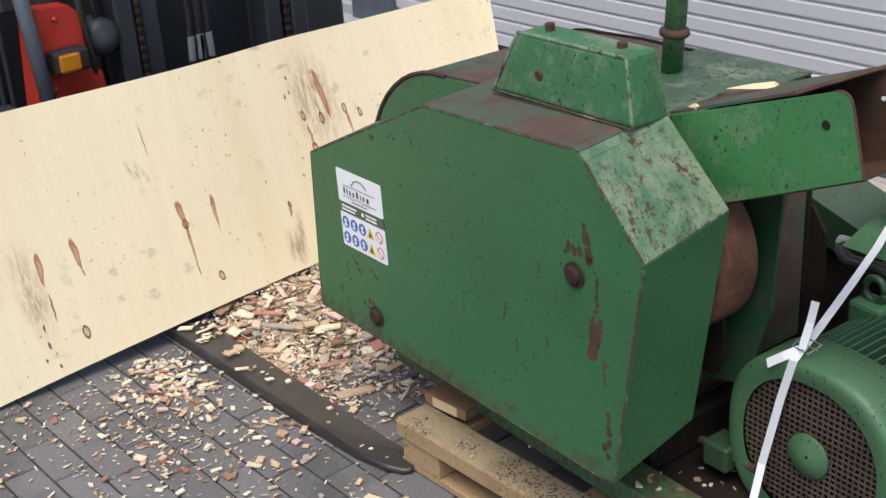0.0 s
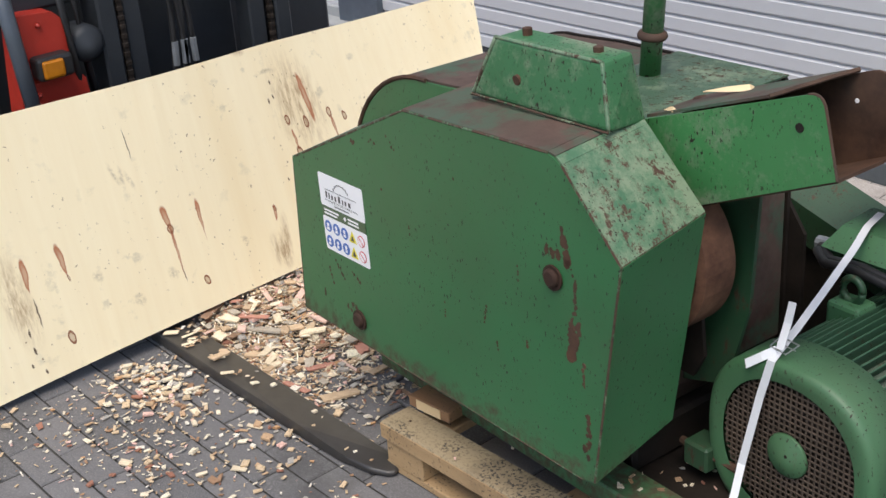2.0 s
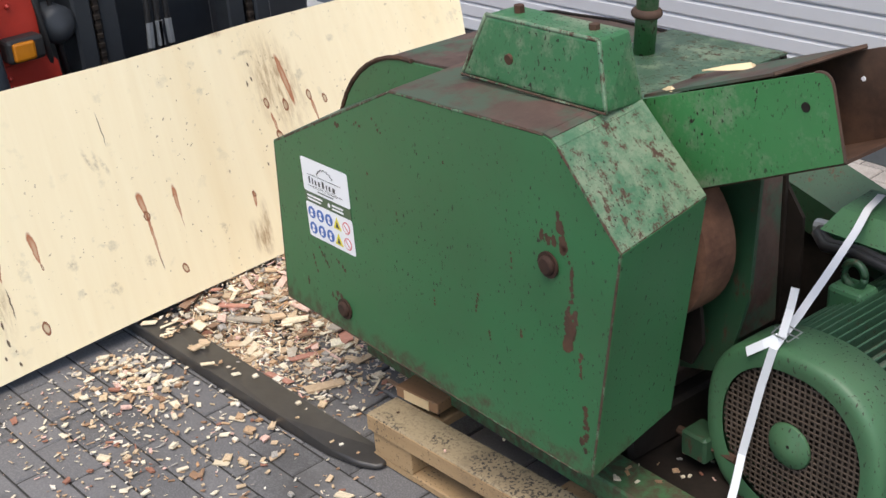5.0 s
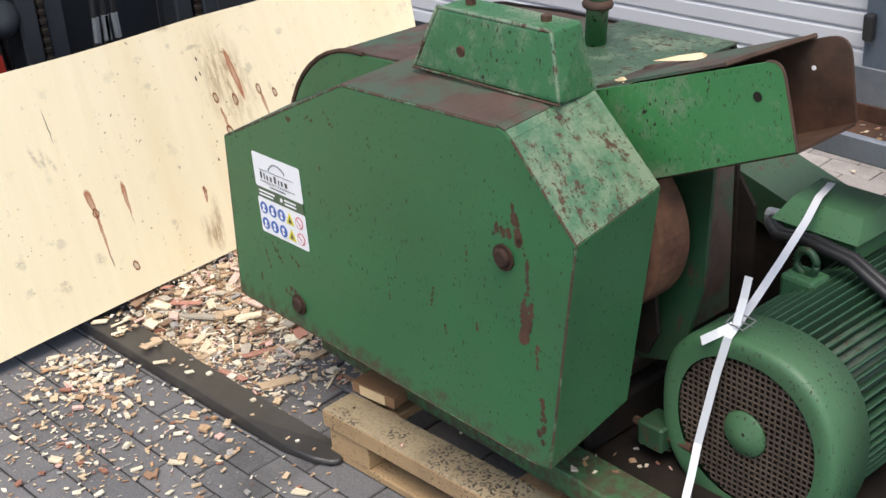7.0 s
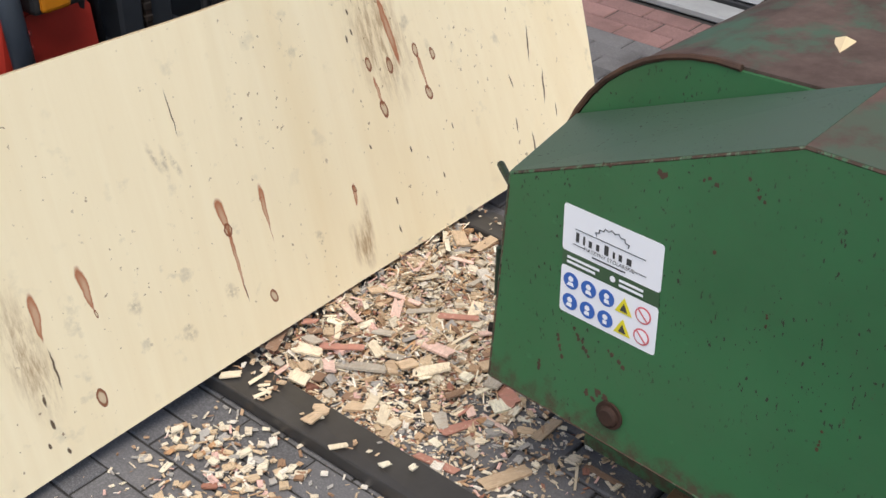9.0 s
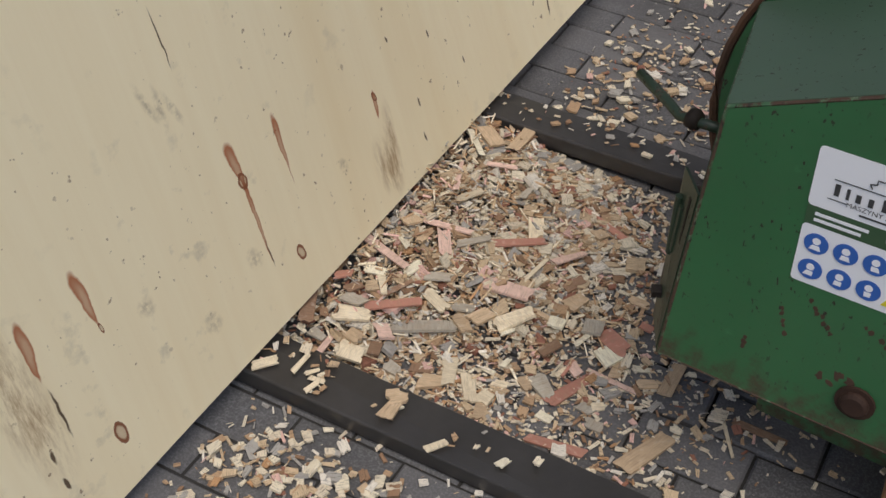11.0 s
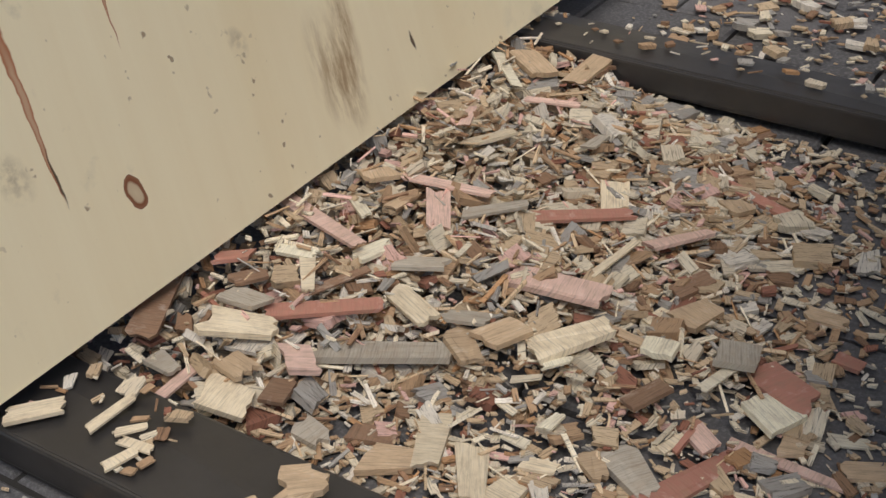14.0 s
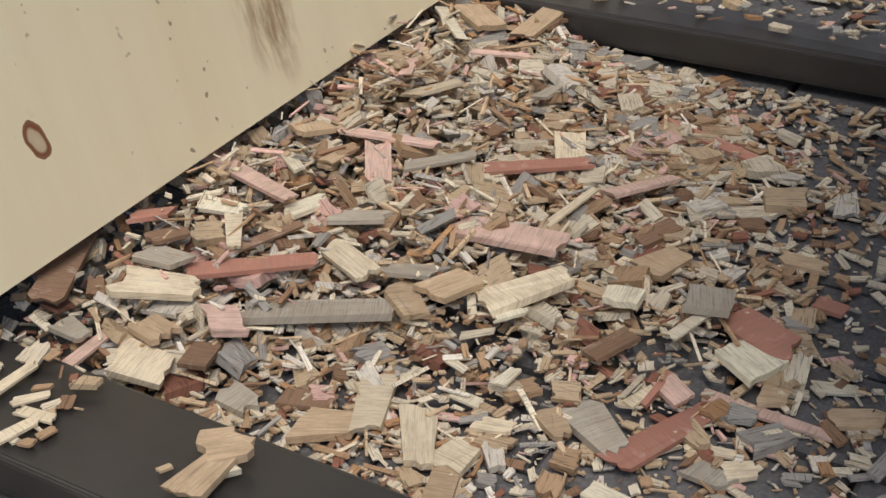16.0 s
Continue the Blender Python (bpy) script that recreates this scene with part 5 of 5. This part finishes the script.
# the larger pieces that lie on top of the heap, one by one
PIECES = {
    "red": [(-0.071, 0.857, 0.103, 0.024, 35), (0.049, 1.121, 0.099, 0.026, 33), (0.166, 1.260, 0.119, 0.017, -22), (0.277, 0.869, 0.111, 0.030, 66), (0.304, 0.991, 0.060, 0.044, -25), (-0.243, 0.769, 0.075, 0.026, 59),
            (0.338, 1.059, 0.026, 0.020, -11), (-0.180, 0.867, 0.034, 0.024, 36), (0.255, 0.900, 0.046, 0.006, 87), (0.304, 0.747, 0.102, 0.020, 8)],
    "brown": [(-0.207, 0.792, 0.109, 0.032, 115), (0.120, 1.356, 0.106, 0.020, 65), (-0.082, 0.892, 0.065, 0.013, 62), (0.182, 1.085, 0.047, 0.026, 68), (0.213, 0.914, 0.041, 0.024, 63), (-0.149, 0.850, 0.032, 0.022, 56),
            (0.030, 0.782, 0.039, 0.026, 15), (-0.055, 0.766, 0.035, 0.026, 108), (0.591, 0.938, 0.095, 0.020, -1)],
    "pink": [(-0.153, 0.958, 0.141, 0.024, -19), (-0.077, 1.072, 0.098, 0.017, 9), (-0.065, 1.036, 0.062, 0.028, -58), (0.090, 0.993, 0.092, 0.034, 7), (0.150, 1.130, 0.067, 0.022, 50), (-0.136, 0.738, 0.076, 0.015, 93),
            (-0.059, 0.802, 0.026, 0.042, 34), (0.332, 0.916, 0.096, 0.015, -3), (-0.069, 1.282, 0.060, 0.015, 18), (0.266, 0.905, 0.029, 0.024, -36), (-0.118, 1.190, 0.104, 0.014, 111)],
    "pale": [(0.129, 0.941, 0.077, 0.044, 56), (0.076, 0.799, 0.062, 0.032, -68), (0.123, 0.784, 0.062, 0.034, -60), (-0.088, 0.740, 0.046, 0.044, 4), (-0.122, 0.800, 0.060, 0.040, 27), (-0.011, 0.906, 0.058, 0.026, -26),
            (-0.077, 1.160, 0.056, 0.022, 55), (0.058, 1.179, 0.065, 0.036, -65), (0.109, 1.069, 0.072, 0.011, 78), (0.176, 1.042, 0.062, 0.014, 77), (-0.107, 0.881, 0.047, 0.018, -53), (-0.139, 0.661, 0.050, 0.013, 88),
            (-0.094, 0.625, 0.030, 0.013, 75), (-0.094, 0.643, 0.030, 0.012, 8), (-0.111, 0.655, 0.025, 0.011, 50), (-0.192, 0.631, 0.044, 0.022, 50), (0.155, 0.778, 0.029, 0.034, 80), (0.165, 0.817, 0.028, 0.018, 12),
            (0.247, 0.891, 0.030, 0.013, 71), (0.542, 0.910, 0.106, 0.009, -59), (0.149, 0.617, 0.039, 0.016, 54), (0.332, 0.856, 0.022, 0.022, 37), (0.307, 0.868, 0.035, 0.012, 10), (0.387, 0.547, 0.050, 0.016, 21),
            (0.197, 0.473, 0.034, 0.026, -7), (0.529, 0.404, 0.045, 0.022, 30), (0.867, 0.533, 0.045, 0.026, 23), (0.280, 0.207, 0.037, 0.026, 24)],
    "cream": [(0.136, 0.831, 0.025, 0.012, -4), (0.159, 0.851, 0.022, 0.014, 79), (0.198, 0.973, 0.026, 0.034, 98), (0.306, 0.958, 0.043, 0.046, -36), (0.255, 0.962, 0.045, 0.012, 73), (-0.143, 1.310, 0.081, 0.016, -44),
            (-0.086, 1.450, 0.046, 0.012, 99), (0.132, 0.909, 0.026, 0.014, 49), (-0.138, 1.005, 0.059, 0.016, -39), (-0.133, 0.902, 0.034, 0.022, 14), (-0.085, 0.952, 0.042, 0.026, 76), (0.366, 0.967, 0.030, 0.016, 18),
            (0.262, 0.793, 0.029, 0.020, -6), (0.258, 0.639, 0.022, 0.018, 69)],
    "grey": [(-0.006, 0.852, 0.118, 0.038, 27), (0.187, 1.014, 0.027, 0.034, -21), (0.260, 0.991, 0.035, 0.038, 20), (0.232, 0.846, 0.053, 0.040, -36), (-0.031, 0.954, 0.046, 0.026, 19), (0.040, 0.914, 0.040, 0.022, 12),
            (-0.014, 0.757, 0.031, 0.030, -12), (-0.134, 0.826, 0.045, 0.030, -5), (-0.020, 1.070, 0.066, 0.020, 45), (-0.157, 0.741, 0.037, 0.026, -17), (0.005, 1.242, 0.039, 0.018, 88), (0.316, 0.842, 0.028, 0.024, -13),
            (0.343, 0.817, 0.031, 0.024, -2)],
    "tan": [(0.059, 0.765, 0.039, 0.040, 26), (0.077, 0.914, 0.040, 0.034, 62), (0.053, 0.887, 0.043, 0.032, -39), (0.204, 1.045, 0.045, 0.040, 67), (0.043, 0.674, 0.027, 0.040, 41), (-0.143, 1.048, 0.035, 0.030, 50),
            (-0.073, 1.383, 0.084, 0.028, 86), (-0.127, 1.345, 0.061, 0.040, -36), (0.331, 0.934, 0.022, 0.026, 20), (0.203, 0.838, 0.031, 0.028, -43), (0.156, 0.991, 0.054, 0.014, -9), (-0.099, 0.767, 0.033, 0.030, -15),
            (0.241, 1.055, 0.030, 0.014, -15), (-0.105, 1.036, 0.043, 0.016, 82), (0.172, 1.228, 0.024, 0.034, 44), (0.302, 1.108, 0.036, 0.024, 1), (0.440, 0.803, 0.110, 0.040, 67), (0.422, 0.970, 0.081, 0.030, 90),
            (0.156, 0.767, 0.071, 0.024, 106), (0.048, 0.655, 0.062, 0.032, 89), (0.388, 0.940, 0.034, 0.024, 28), (0.607, 0.515, 0.035, 0.020, 90)],
}
WORDS = {"cream": "fresh cream-coloured wood flake", "red": "thin red-stained wood offcut", "pink": "pink-stained sawn wood strip", "pale": "pale fresh wood chip", "tan": "tan wood chip with torn ends", "grey": "weathered grey wood piece",
         "brown": "dark brown splintered wood piece"}
k = 40
for tone, rows_ in PIECES.items():
    for px_, py_, l, w, ang in rows_:
        k += 1
        th = min(0.0065, w * 0.17) if tone != "red" else 0.004
        base = float(heap(np.array([px_]), np.array([py_]))[0])
        low = float(swell(px_, py_))
        if 0.60 < py_ < 0.715 and px_ < 0.84:
            base = low = 0.046
        me = chip_mesh("chip", np.array([[0.0, 0.0, 0.0]]), np.array([0.0]), np.array([0.0]), np.array([0.0]), np.array([l]), np.array([w * 0.86]), np.array([th]), WOODS[tone], k)
        zmin = min(v.co.z for v in me.vertices)
        o = tagged(new("wood_chip", me), WORDS[tone] + (" on the heap" if base - low > 0.01 else " on the paving"), "wood chip", "large chips")
        flat = 1 if base - low > 0.012 else 0.1
        o.matrix_basis = pose(px_, py_, base + 0.011 * flat - zmin * (0.4 if flat == 1 else 1.0) + 0.001, rng.uniform(-9, 9) * flat, rng.uniform(-7, 7) * flat, ang)

# ---- paving, last ----
paving = thing("pavement", "dark grey concrete block paving in running bond", "paving", kind="structure")


def paver_mesh(seed):
    bm = box(-0.0975, 0.0975, -0.0475, 0.0475, -0.06, 0.0, 0.0)
    bmesh.ops.bevel(bm, geom=[e for e in bm.edges if e.verts[0].co.z > -0.01 and e.verts[1].co.z > -0.01], offset=0.004, segments=1, affect="EDGES")
    return mesh_of("paver", bm, M_PAVER)


def degrees_of_slope(x, y):
    return math.degrees(math.atan2(float(swell(x, y + 0.05) - swell(x, y - 0.05)), 0.1))


blocks = [paver_mesh(0)]
outer = [([], []) for _ in range(3)]
pr = random.Random(11)
tmpl_v = [tuple(v.co) for v in blocks[0].vertices]
tmpl_f = [tuple(p.vertices) for p in blocks[0].polygons]
count = 0
for j in range(-45, 34):
    y = 0.05 + j * 0.1
    for i in range(-60, 50):
        x = 0.1 + i * 0.2 + (0.0 if j % 2 == 0 else 0.1)
        if not (-8 < x < 7 and -3.5 < y < WALL_Y - 0.16):
            continue
        near = -0.35 < x < 1.3 and -0.35 < y < 2.35
        if not near and (x > 3 or x < -4 or y < -1.5) and (i + j) % 1:
            continue
        dz, rz = pr.uniform(-0.0025, 0.0) + float(swell(x, y)), pr.uniform(-0.4, 0.4)
        tip = degrees_of_slope(x, y)
        if near and count < 300:
            o = new("paver", blocks[0])
            o.parent = paving
            o.matrix_basis = pose(x, y, dz, tip + pr.uniform(-.3, .3), pr.uniform(-.3, .3), rz)
            count += 1
        else:
            tone = 1 if y > 2.93 and x < 0.2 else (2 if y > 1.9 and x > 0.35 else 0)
            verts, faces = outer[tone]
            o0 = len(verts)
            verts += [(x + v[0], y + v[1], dz + v[2]) for v in tmpl_v]
            faces += [tuple(o0 + q for q in f_) for f_ in tmpl_f]
for (verts, faces), nm, mt, lab in zip(outer, ("outer_pavers", "red_pavers", "dry_pavers"), (M_PAVER, M_PAVER_RED, M_PAVER_DRY), ("dark grey block paving", "reddish block paving by the doors", "dry light grey block paving")):
    me = bpy.data.meshes.new(nm)
    me.from_pydata(verts, [], faces)
    me.materials.append(mt)
    o = tagged(new(nm, me), lab, kind="stuff")
    o.parent = paving
